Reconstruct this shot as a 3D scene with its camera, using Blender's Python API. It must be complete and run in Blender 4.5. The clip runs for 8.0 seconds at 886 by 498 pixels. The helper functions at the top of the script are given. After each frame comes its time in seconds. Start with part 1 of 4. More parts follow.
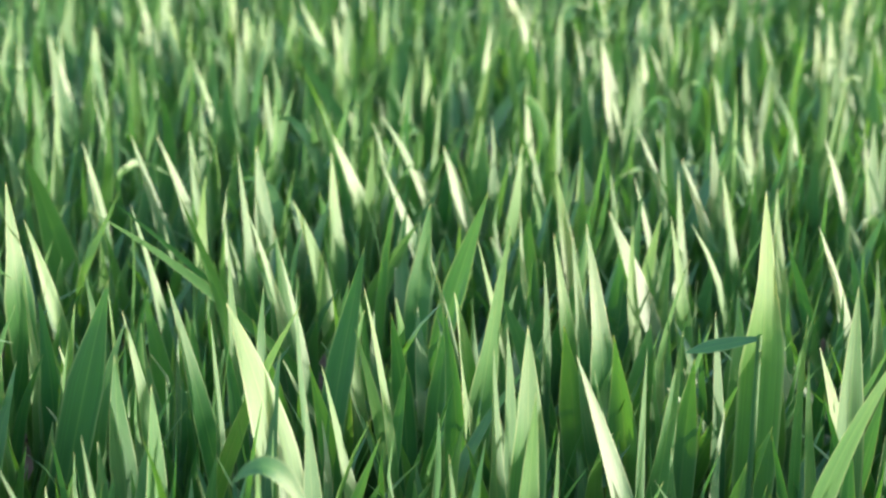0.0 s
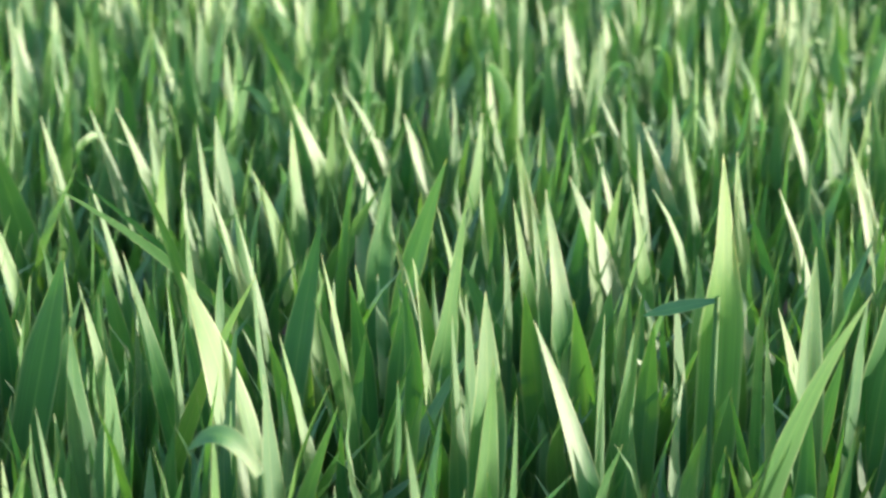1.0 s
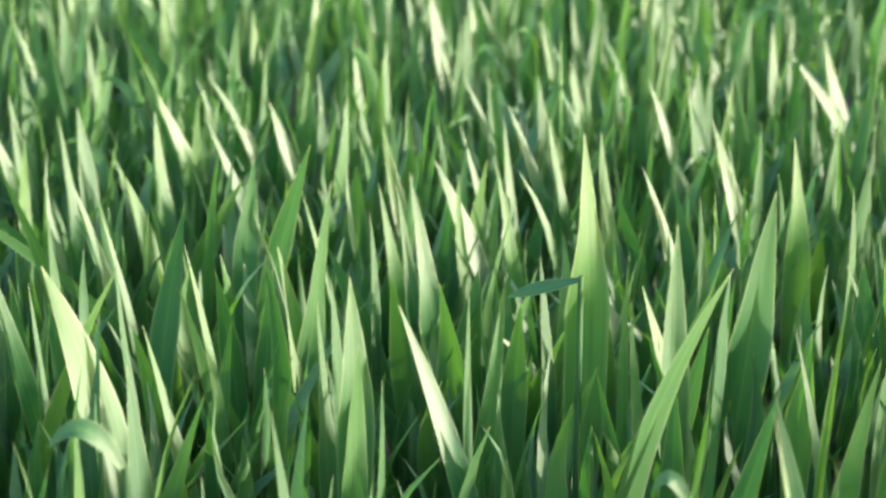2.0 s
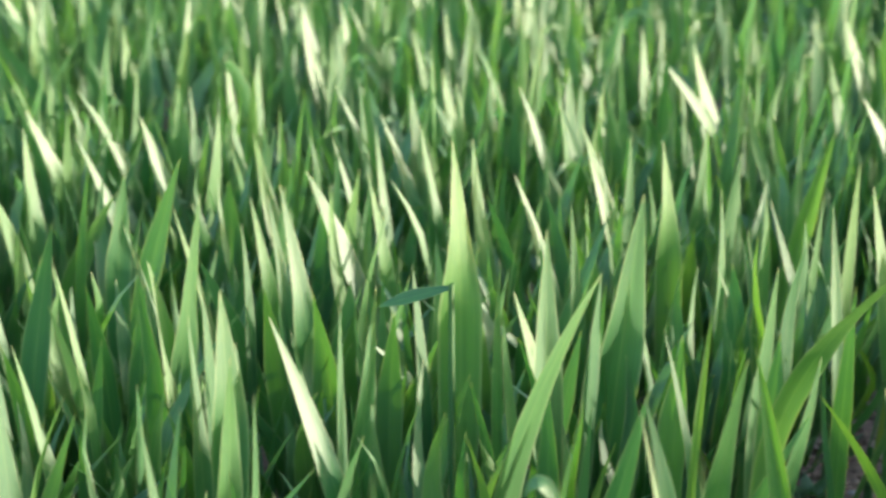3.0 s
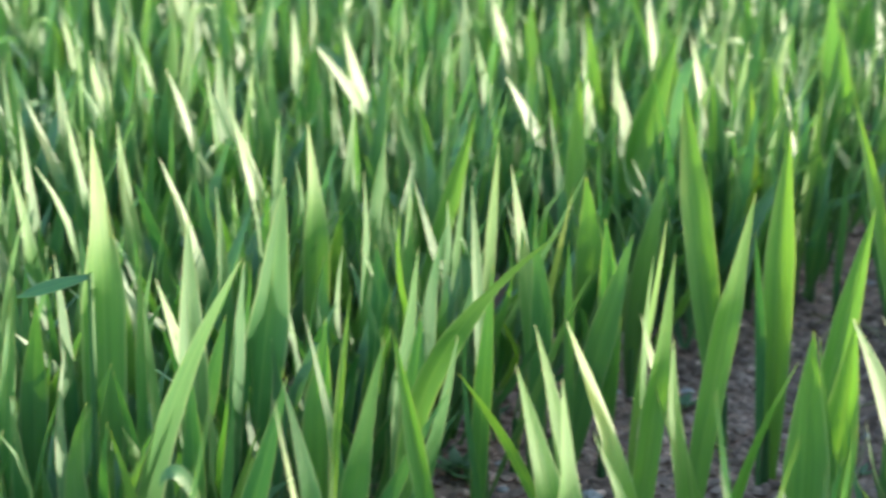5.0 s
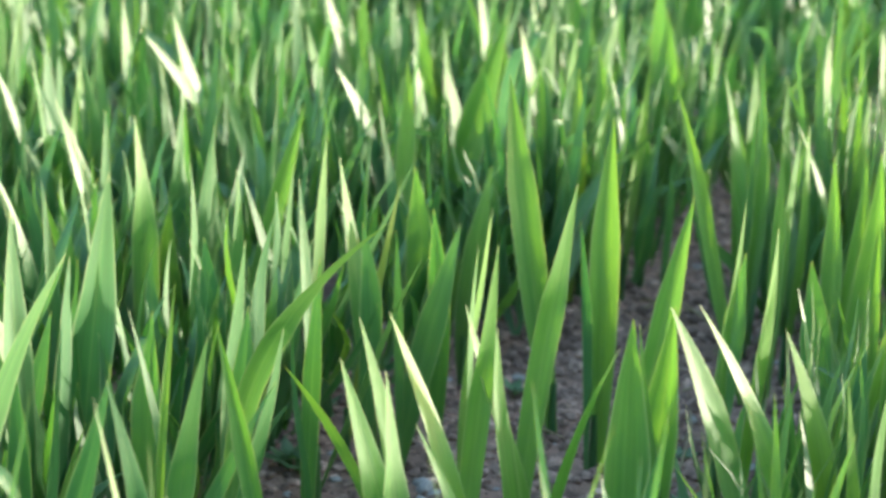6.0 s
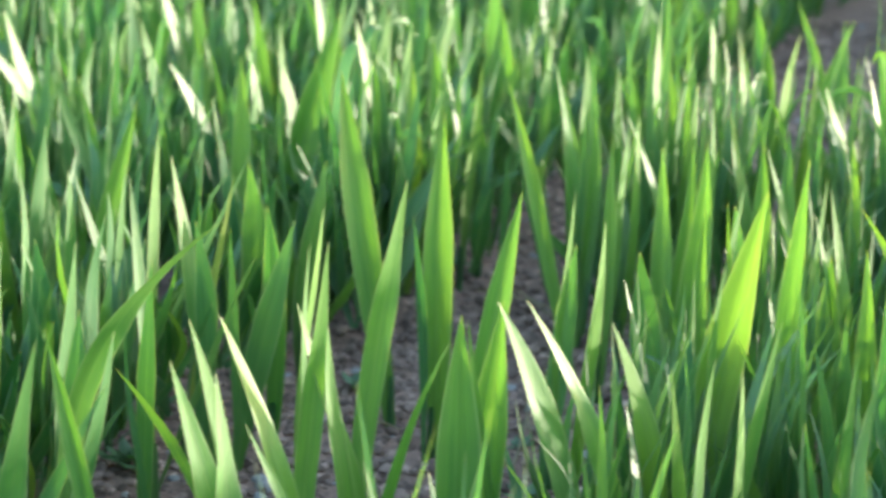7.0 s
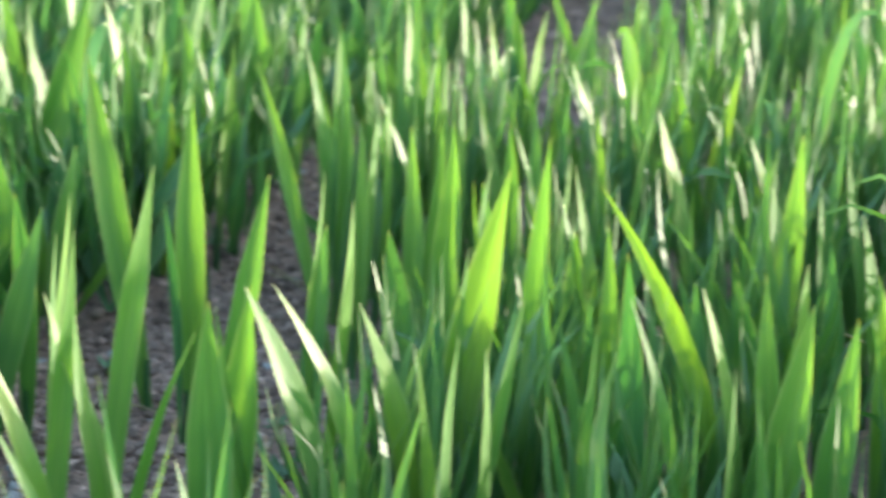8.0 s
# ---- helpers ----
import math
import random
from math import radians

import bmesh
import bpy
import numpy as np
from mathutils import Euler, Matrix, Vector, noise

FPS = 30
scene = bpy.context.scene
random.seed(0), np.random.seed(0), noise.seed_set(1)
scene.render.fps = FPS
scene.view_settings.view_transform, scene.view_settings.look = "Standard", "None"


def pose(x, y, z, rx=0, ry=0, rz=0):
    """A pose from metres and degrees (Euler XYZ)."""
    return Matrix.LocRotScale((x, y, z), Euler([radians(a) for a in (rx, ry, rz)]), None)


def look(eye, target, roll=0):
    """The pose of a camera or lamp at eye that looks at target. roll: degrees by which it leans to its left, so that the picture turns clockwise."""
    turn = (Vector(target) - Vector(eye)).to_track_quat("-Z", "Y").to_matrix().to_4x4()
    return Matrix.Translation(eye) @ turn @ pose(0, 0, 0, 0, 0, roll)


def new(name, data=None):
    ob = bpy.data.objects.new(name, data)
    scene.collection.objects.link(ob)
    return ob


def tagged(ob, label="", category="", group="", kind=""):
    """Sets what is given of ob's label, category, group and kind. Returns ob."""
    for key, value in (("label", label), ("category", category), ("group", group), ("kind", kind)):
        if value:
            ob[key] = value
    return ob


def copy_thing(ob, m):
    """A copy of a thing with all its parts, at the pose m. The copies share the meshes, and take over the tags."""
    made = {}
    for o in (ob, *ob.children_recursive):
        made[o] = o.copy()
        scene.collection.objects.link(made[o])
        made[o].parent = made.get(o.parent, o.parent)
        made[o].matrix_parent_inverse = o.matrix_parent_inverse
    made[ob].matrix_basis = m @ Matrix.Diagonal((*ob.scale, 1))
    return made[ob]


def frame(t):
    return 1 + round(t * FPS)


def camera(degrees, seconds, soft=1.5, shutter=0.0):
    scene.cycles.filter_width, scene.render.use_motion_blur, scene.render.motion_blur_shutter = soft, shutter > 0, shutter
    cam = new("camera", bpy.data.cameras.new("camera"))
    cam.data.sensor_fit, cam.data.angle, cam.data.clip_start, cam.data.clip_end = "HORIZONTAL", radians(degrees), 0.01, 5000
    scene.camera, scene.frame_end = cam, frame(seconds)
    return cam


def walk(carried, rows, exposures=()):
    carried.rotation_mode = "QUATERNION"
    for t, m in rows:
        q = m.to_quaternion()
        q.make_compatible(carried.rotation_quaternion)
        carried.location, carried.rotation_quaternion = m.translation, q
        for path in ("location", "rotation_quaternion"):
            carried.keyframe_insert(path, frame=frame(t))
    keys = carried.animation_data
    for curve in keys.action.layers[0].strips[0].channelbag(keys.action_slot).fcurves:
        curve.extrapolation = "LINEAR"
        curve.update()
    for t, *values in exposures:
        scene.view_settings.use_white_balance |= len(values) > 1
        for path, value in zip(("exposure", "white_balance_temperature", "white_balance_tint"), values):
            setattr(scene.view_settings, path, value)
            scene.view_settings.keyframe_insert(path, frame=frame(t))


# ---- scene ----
cam = camera(25, 8.0, soft=2.35, shutter=0.5)
cam.data.dof.use_dof, cam.data.dof.focus_distance, cam.data.dof.aperture_fstop = True, 1.06, 12.0
walk(cam, [
    (0, look((-0.0320, -0.0040, 0.4958), (-0.3461, 0.9126, 0.2487), 1.37)),
    (0.5, look((-0.0288, -0.0008, 0.4938), (-0.3392, 0.9152, 0.2396), 1.11)),
    (1, look((-0.0255, 0.0019, 0.4924), (-0.3252, 0.9196, 0.2315), 0.75)),
    (1.5, look((-0.0220, 0.0040, 0.4915), (-0.2906, 0.9295, 0.2244), 0.58)),
    (3, look((-0.0104, 0.0069, 0.4918), (-0.1964, 0.9537, 0.2290), -0.31)),
    (3.5, look((-0.0062, 0.0068, 0.4929), (-0.1516, 0.9599, 0.2276), -0.01)),
    (4, look((-0.0019, 0.0061, 0.4946), (-0.1174, 0.9625, 0.2266), 0.17)),
    (4.5, look((0.0027, 0.0048, 0.4967), (-0.0722, 0.9639, 0.2237), 0.55)),
    (5, look((0.0074, 0.0029, 0.4994), (-0.0166, 0.9641, 0.2247), 0.94)),
    (6.5, look((0.0226, -0.0061, 0.5104), (0.1107, 0.9486, 0.2263), 1.68)),
    (7, look((0.0281, -0.0102, 0.5151), (0.1555, 0.9395, 0.2291), 1.72)),
    (7.5, look((0.0337, -0.0149, 0.5203), (0.2092, 0.9255, 0.2292), 2.00)),
    (8, look((0.0395, -0.0202, 0.5260), (0.2784, 0.9041, 0.2285), 2.38)),
], [(0.0, 2.55, 6000, 5), (3.5, 2.62, 6000, 6), (6.5, 3.05, 6000, 6), (8.0, 3.12, 6000, 6)])

# ---- light ----
SUN_AZ, SUN_EL = radians(82), radians(6.3)   # clockwise from +y: beside the eye, on its right
world = bpy.data.worlds.new("sky")
scene.world = world
world.use_nodes = True
wt = world.node_tree
sky = wt.nodes.new("ShaderNodeTexSky")
sky.sky_type, sky.sun_disc = "NISHITA", False
sky.sun_elevation, sky.sun_rotation = SUN_EL, SUN_AZ
wt.nodes["Background"].inputs["Strength"].default_value = 0.15
wt.links.new(sky.outputs["Color"], wt.nodes["Background"].inputs["Color"])
sun = new("sun", bpy.data.lights.new("sun", "SUN"))
sun.data.energy, sun.data.angle, sun.data.color = 2.42, radians(0.6), (1.0, 0.83, 0.645)
TO_SUN = Vector((math.sin(SUN_AZ) * math.cos(SUN_EL), math.cos(SUN_AZ) * math.cos(SUN_EL), math.sin(SUN_EL)))
sun.matrix_world = look(TO_SUN * 20, (0, 0, 0))


# ---- materials ----
def nodes_of(name):
    mat = bpy.data.materials.new(name)
    mat.use_nodes = True
    tree = mat.node_tree
    tree.nodes.clear()

    def add(kind, **inputs):
        node = tree.nodes.new("ShaderNode" + kind)
        for key, value in inputs.items():
            socket = node.inputs[key.replace("_", " ")]
            if isinstance(value, bpy.types.NodeSocket):
                tree.links.new(value, socket)
            else:
                socket.default_value = value
        return node

    return mat, tree, add


def ramp(add, fac, *stops):
    node = add("ValToRGB", Fac=fac)
    while len(node.color_ramp.elements) < len(stops):
        node.color_ramp.elements.new(0.5)
    for el, (at, col) in zip(node.color_ramp.elements, stops):
        el.position, el.color = at, (*col, 1)
    return node.outputs["Color"]


def mixed(a, b):
    return tuple((p + q) / 2 for p, q in zip(a, b))


def leaf_material(name, joined, dark, light, through_col):
    """A cereal leaf: parallel veins along it, a paler keel, waxy bloom, light that shines through."""
    mat, tree, add = nodes_of(name)
    rnd = add("NewGeometry").outputs["Random Per Island"] if joined else add("ObjectInfo").outputs["Random"]
    uv = add("UVMap").outputs["UV"]
    sep = add("SeparateXYZ", Vector=uv)
    shift = add("Math", Value=rnd)
    shift.operation, shift.inputs[1].default_value = "MULTIPLY", 37.0
    place = add("CombineXYZ", X=sep.outputs["X"], Y=sep.outputs["Y"], Z=shift.outputs[0])
    stretch = add("Mapping", Vector=place.outputs[0], Scale=(19.0, 0.35, 1.0))
    veins = add("TexNoise", Vector=stretch.outputs[0], Scale=1.0, Detail=3.0, Roughness=0.6)
    blot = add("TexNoise", Vector=add("Mapping", Vector=place.outputs[0], Scale=(2.0, 5.0, 1.0)).outputs[0], Scale=1.0, Detail=3.0)
    base = ramp(add, rnd, (0.0, dark), (0.55, mixed(dark, light)), (0.85, light), (1.0, (light[0] * 1.25, light[1] * 1.08, light[2] * 0.8)))
    vein_col = ramp(add, veins.outputs["Fac"], (0.3, (0.84, 0.85, 0.84)), (0.7, (1.17, 1.15, 1.12)))
    blot_col = ramp(add, blot.outputs["Fac"], (0.3, (0.82, 0.86, 0.88)), (0.75, (1.12, 1.06, 0.92)))

    def times(a, b):
        node = add("MixRGB", Fac=1.0, Color1=a, Color2=b)
        node.blend_type = "MULTIPLY"
        return node.outputs[0]

    col = times(times(base, vein_col), blot_col)
    # pale keel along the middle, dry yellow at the very tip
    mid = add("Math", Value=sep.outputs["X"])
    mid.operation = "ABSOLUTE"
    keel = ramp(add, mid.outputs[0], (0.0, (0.28, 0.28, 0.28)), (0.09, (0.0, 0.0, 0.0)))
    col = add("MixRGB", Fac=keel, Color1=col, Color2=(0.22, 0.34, 0.13, 1)).outputs[0]
    # bright highlights along both margins, painted as a paler colour
    edge_glint = ramp(add, mid.outputs[0], (0.86, (0.0, 0.0, 0.0)), (0.96, (0.6, 0.6, 0.6)))
    col = add("MixRGB", Fac=edge_glint, Color1=col, Color2=(0.26, 0.33, 0.17, 1)).outputs[0]
    tip = ramp(add, sep.outputs["Y"], (0.97, (0.0, 0.0, 0.0)), (1.0, (0.6, 0.6, 0.6)))
    col = add("MixRGB", Fac=tip, Color1=col, Color2=(0.36, 0.36, 0.18, 1)).outputs[0]
    bump = add("Bump", Strength=0.35, Distance=0.0006, Height=veins.outputs["Fac"])
    skin = add("BsdfPrincipled", Base_Color=col, Roughness=0.5, Normal=bump.outputs[0])
    skin.inputs["Specular IOR Level"].default_value = 0.9
    skin.inputs["Coat Weight"].default_value, skin.inputs["Coat Roughness"].default_value, skin.inputs["Coat IOR"].default_value = 0.5, 0.5, 1.6
    glow = times(times(col, vein_col), (*through_col, 1))
    shine = add("BsdfTranslucent", Color=glow, Normal=bump.outputs[0])
    both = add("MixShader", Fac=0.42)
    tree.links.new(skin.outputs[0], both.inputs[1])
    tree.links.new(shine.outputs[0], both.inputs[2])
    out = add("OutputMaterial")
    tree.links.new(both.outputs[0], out.inputs["Surface"])
    return mat


LEAF_DARK, LEAF_LIGHT, LEAF_THROUGH = (0.036, 0.145, 0.043), (0.076, 0.205, 0.045), (1.15, 1.1, 0.36)
leaf_mat = leaf_material("wheat_leaf", False, LEAF_DARK, LEAF_LIGHT, LEAF_THROUGH)
# yellower copy for the right-hand rows: sun shining through is put into its colour
backlit_far_mat = leaf_material("backlit_leaf_joined", True, (0.044, 0.15, 0.045), (0.074, 0.192, 0.043), (1.22, 1.15, 0.34))
leaf_far_mat = leaf_material("wheat_leaf_joined", True, LEAF_DARK, LEAF_LIGHT, LEAF_THROUGH)
dry_mat = leaf_material("dry_leaf", False, (0.34, 0.27, 0.15), (0.45, 0.38, 0.22), (0.9, 0.8, 0.6))
# brightened copy of the wheat leaf, backlight painted in as lime green
backlit_mat = leaf_material("backlit_leaf", False, (0.085, 0.225, 0.046), (0.125, 0.275, 0.047), (1.25, 1.15, 0.3))
yellow_mat = leaf_material("yellowing_leaf", False, (0.19, 0.26, 0.05), (0.24, 0.29, 0.055), (1.4, 1.4, 0.5))


def soil_material(name, scale, tone, lumps=False):
    mat, tree, add = nodes_of(name)
    pos = add("TexCoord").outputs["Object"]
    big = add("TexNoise", Vector=pos, Scale=9.0 * scale, Detail=5.0, Roughness=0.6)
    fine = add("TexNoise", Vector=pos, Scale=160.0 * scale, Detail=6.0, Roughness=0.7)
    crumbs = add("TexVoronoi", Vector=pos, Scale=420.0 * scale)
    a = ramp(add, big.outputs["Fac"], (0.3, tuple(0.75 * c for c in tone)), (0.7, tuple(1.2 * c for c in tone)))
    b = ramp(add, fine.outputs["Fac"], (0.3, (0.6, 0.6, 0.62)), (0.72, (1.35, 1.3, 1.28)))
    mul = add("MixRGB", Fac=1.0, Color1=a, Color2=b)
    mul.blend_type = "MULTIPLY"
    if lumps:
        vary = ramp(add, add("NewGeometry").outputs["Random Per Island"], (0.0, (0.4, 0.39, 0.39)), (0.6, (0.85, 0.85, 0.85)), (0.9, (1.2, 1.18, 1.18)), (1.0, (2.2, 2.15, 2.12)))
        more = add("MixRGB", Fac=1.0, Color1=mul.outputs[0], Color2=vary)
        more.blend_type = "MULTIPLY"
        mul = more
    lump = add("Math", Value=fine.outputs["Fac"])
    lump.operation = "SUBTRACT"
    tree.links.new(crumbs.outputs["Distance"], lump.inputs[1])
    bump = add("Bump", Strength=0.5, Distance=0.0015, Height=lump.outputs[0])
    skin = add("BsdfPrincipled", Base_Color=mul.outputs[0], Roughness=0.95, Normal=bump.outputs[0])
    skin.inputs["Specular IOR Level"].default_value = 0.2
    out = add("OutputMaterial")
    tree.links.new(skin.outputs[0], out.inputs["Surface"])
    return mat


soil_mat = soil_material("soil", 1.0, (0.27, 0.175, 0.135))
clod_mat = soil_material("clod", 2.0, (0.35, 0.245, 0.2), True)
stone_mat = soil_material("stone", 3.0, (0.4, 0.38, 0.37))


# ---- helpers of this scene ----
def part(name, mesh, material, parent=None, label=""):
    mesh.materials.clear()
    mesh.materials.append(material)
    ob = new(name, mesh)
    if parent:
        ob.parent = parent
    return tagged(ob, label)


def mesh_of(name, verts, faces, uvs=None):
    me = bpy.data.meshes.new(name)
    me.from_pydata(verts, [], faces)
    if uvs is not None:
        lay = me.uv_layers.new(name="UVMap")
        loops = np.empty(len(me.loops), dtype=np.int32)
        me.loops.foreach_get("vertex_index", loops)
        lay.data.foreach_set("uv", np.asarray(uvs, dtype=np.float32)[loops].ravel())
    me.polygons.foreach_set("use_smooth", [True] * len(me.polygons))
    me.update()
    return me


def leaf_grid(root, tip, width, bow=0.0, sag=0.0, face=0.0, twist=0.0, fold=0.18, rows=12, cols=4, wave=0.0, sway=0.0, full=0.55, knee=None, up=0.0, turn=None):
    """A strap-shaped leaf from root to tip. bow: its belly sideways, sag: its belly away from the face, in metres;
    sway: a slight S-bend; face: where its upper side looks, degrees counter-clockwise from -y; twist: degrees from root to tip; fold: the keel's depth;
    full: how far up it keeps its full width; knee: the bend of a leaf that hangs over; up: how far its face is tipped to the sky;
    turn: where along it a quick twist begins."""
    root, tip = Vector(root), Vector(tip)
    a = radians(face)
    front = Vector((math.sin(a), -math.cos(a), up)).normalized()
    axis = (tip - root).normalized()
    side0 = front.cross(axis).normalized()
    front0 = axis.cross(side0).normalized()
    belly = Vector(knee) if knee else (root + tip) / 2 + side0 * bow * 2 - front0 * sag * 2
    verts, uvs, faces = [], [], []
    for i in range(rows + 1):
        s = i / rows
        p = root * (1 - s) ** 2 + belly * 2 * s * (1 - s) + tip * s * s
        p += side0 * sway * math.sin(6.283 * s) + front0 * sway * 0.7 * math.sin(9.42 * s)
        tan = ((belly - root) * (1 - s) + (tip - belly) * s).normalized()
        wind = s - 0.45 if turn is None else min(1.0, max(0.0, (s - turn) / 0.2))
        side = (Matrix.Rotation(radians(twist) * wind, 3, tan) @ front.cross(tan).normalized()).normalized()
        nrm = tan.cross(side).normalized()
        if s < 0.5:
            w = 0.35 + 0.65 * math.sin(s / 0.5 * math.pi / 2)
        elif s < full:
            w = 1.0
        else:
            q = (s - full) / (1 - full)
            w = (1 - q) * (1 + 0.2 * q)
        w = max(w, 0.012) * width / 2
        for j in range(cols + 1):
            u = 2 * j / cols - 1
            lift = fold * w * abs(u) * (1 - 0.3 * abs(u))
            ripple = wave * w * math.sin(9 * s + 2.1 * u) * u * u
            verts.append(p + side * (u * w) + nrm * (lift + ripple))
            uvs.append((u, s))
    for i in range(rows):
        for j in range(cols):
            k = i * (cols + 1) + j
            faces.append((k, k + 1, k + cols + 2, k + cols + 1))
    return verts, faces, uvs


def leaf_mesh(*args, **kw):
    return mesh_of("leaf", *leaf_grid(*args, **kw))


def stem_grid(x, y, height, radius, lean=(0.0, 0.0), sides=6, rows=3):
    verts, faces, uvs = [], [], []
    for i in range(rows + 1):
        s = i / rows
        r = radius * (1 - 0.45 * s)
        for j in range(sides):
            a = 2 * math.pi * j / sides
            verts.append(Vector((x + lean[0] * s + r * math.cos(a), y + lean[1] * s + r * math.sin(a), -0.008 + (height + 0.008) * s)))
            uvs.append((0.3 + 0.5 * j / sides, 0.1 + 0.3 * s))
    for i in range(rows):
        for j in range(sides):
            k, n = i * sides + j, i * sides + (j + 1) % sides
            faces.append((k, n, n + sides, k + sides))
    return verts, faces, uvs


# ---- ground ----
def height_at(x, y):
    h = 0.007 * noise.noise((x * 9, y * 9, 0.3)) + 0.0045 * noise.noise((x * 34, y * 34, 4.0)) + 0.0022 * noise.noise((x * 95, y * 95, 8.0))
    far = max(0.0, math.hypot(x, y - 1.2) - 4.0)
    return (h - 0.006) / (1 + far)


def ground_sheet():
    """One sheet: fine where the eye looks, wide out to the horizon."""
    def steps(lo, hi, fine):
        near = list(np.arange(lo, hi + 1e-6, fine))
        left = [lo - d for d in (0.05, 0.15, 0.4, 1, 2.5, 7, 20, 60, 200, 700)][::-1]
        return left + near + [hi + d for d in (0.05, 0.15, 0.4, 1, 2.5, 7, 20, 60, 200, 700)]
    xs, ys = steps(-1.2, 1.6, 0.011), steps(0.5, 3.2, 0.011)
    verts = [(x, y, height_at(x, y)) for y in ys for x in xs]
    n = len(xs)
    faces = [(j * n + i, j * n + i + 1, (j + 1) * n + i + 1, (j + 1) * n + i) for j in range(len(ys) - 1) for i in range(n - 1)]
    return mesh_of("ground", verts, faces)


ground = part("ground", ground_sheet(), soil_mat)
tagged(ground, "bare crumbly grey-brown field soil between crop rows", "soil", kind="structure")


def clod_grid(rng, size, cut=True):
    """A small angular lump: a squashed, jittered octahedron, cut once more where it is large."""
    base = [Vector(v) for v in ((1, 0, 0), (0, 1, 0), (-1, 0, 0), (0, -1, 0), (0, 0, 1), (0, 0, -1))]
    tris = [(0, 1, 4), (1, 2, 4), (2, 3, 4), (3, 0, 4), (1, 0, 5), (2, 1, 5), (3, 2, 5), (0, 3, 5)]
    verts, faces, mids = [v.copy() for v in base], [], {}

    def mid(a, b):
        key = (min(a, b), max(a, b))
        if key not in mids:
            mids[key] = len(verts)
            verts.append(((verts[a] + verts[b]) / 2).normalized())
        return mids[key]

    if cut:
        for a, b, c in tris:
            ab, bc, ca = mid(a, b), mid(b, c), mid(c, a)
            faces += [(a, ab, ca), (b, bc, ab), (c, ca, bc), (ab, bc, ca)]
    else:
        faces = tris
    flat = (size * rng.uniform(0.7, 1.3), size * rng.uniform(0.6, 1.0), size * rng.uniform(0.4, 0.8))
    spin = Matrix.Rotation(rng.uniform(0, 6.28), 3, "Z")
    out = [spin @ Vector([c * f * rng.uniform(0.6, 1.25) for c, f in zip(v, flat)]) for v in verts]
    return out, faces


def scatter(name, count, lo, hi, material, label, category, seed, where):
    rng = random.Random(seed)
    verts, faces = [], []
    while count:
        x, y = rng.uniform(-1.0, 1.3), rng.uniform(0.9, 3.0)
        if rng.random() > where(x, y):
            continue
        size = lo + (hi - lo) * rng.random() ** 4.5
        v, f = clod_grid(rng, size, size > 0.0035)
        k, base = len(verts), Vector((x, y, height_at(x, y) + size * 0.2))
        verts += [p + base for p in v]
        faces += [tuple(i + k for i in q) for q in f]
        count -= 1
    me = mesh_of(name, verts, faces)
    me.polygons.foreach_set("use_smooth", [False] * len(me.polygons))
    return tagged(part(name, me, material), label, category, kind="stuff")


def bare_ground(x, y):
    off = 0.858 * x - 0.513 * y
    return 1.0 if -0.74 < off < -0.32 and y < 2.9 else 0.03


scatter("soil_crumbs", 85000, 0.0005, 0.0068, clod_mat, "small dry grey-brown crumbs of soil on the field", "soil crumbs", 3, bare_ground)
scatter("pebbles", 260, 0.0025, 0.007, stone_mat, "small pale grey pebbles lying on bare soil", "pebbles", 4, bare_ground)

# ---- the sown rows ----
ROW_DIR = Vector((0.513, 0.858, 0))      # along the rows
ROW_OFF = Vector((0.858, -0.513, 0))     # across them
ROW_GAP, ROW_FIRST = 0.15, -0.40
BARE = -1                                 # the row left out beside the first one


def in_view(x, y):
    a = math.degrees(math.atan2(x, y))
    return -35 < a < 31 and y > 0.3


def leaf_set(rng, reach, slim=1.0, droop=0.0):
    """The leaves of one random plant, about its base: root, tip, and shape."""
    rows = []
    spin = rng.uniform(0, 360)
    count = rng.randint(4, 6)
    for k in range(count):
        a = radians(spin + 137 * k + rng.uniform(-25, 25))
        outer = k / count
        tall = reach * rng.uniform(0.68, 1.08) * (1 - 0.32 * outer)
        out = rng.uniform(0.006, 0.04) + outer * rng.uniform(0.0, 0.07)
        r = 0.004 + 0.006 * rng.random()
        root = (r * math.cos(a), r * math.sin(a), 0.005 + 0.02 * rng.random())
        tip = (out * math.cos(a), out * math.sin(a), tall)
        shape = dict(width=slim * rng.uniform(0.006, 0.016), bow=rng.gauss(0, 0.005), sag=rng.choice((rng.uniform(-0.003, 0.006), rng.uniform(-0.003, 0.008), rng.uniform(-0.022, -0.008))),
                     face=math.degrees(a) - 90 + rng.uniform(-70, 70), twist=rng.uniform(-70, 70), fold=rng.uniform(0.1, 0.5), wave=rng.uniform(0, 0.14), sway=rng.gauss(0, 0.0025))
        if rng.random() < droop:      # its end hangs over
            lean = out + rng.uniform(0.02, 0.045)
            tip = (lean * math.cos(a), lean * math.sin(a), tall * rng.uniform(0.85, 1.0))
            shape["knee"] = (0.5 * out * math.cos(a), 0.5 * out * math.sin(a), tall * 1.2)
        rows.append((root, tip, shape))
    return rows


def random_plant(rng):
    plant = new("wheat_plant")
    part("stem", mesh_of("stem", *stem_grid(0, 0, rng.uniform(0.03, 0.05), 0.0028)), leaf_mat, plant)
    for root, tip, shape in leaf_set(rng, 0.2):
        part("leaf", leaf_mesh(root, tip, **shape), leaf_mat, plant)
    return tagged(plant, "young green wheat plant with upright strap leaves in soil", "wheat plant", "wheat plants of the field")


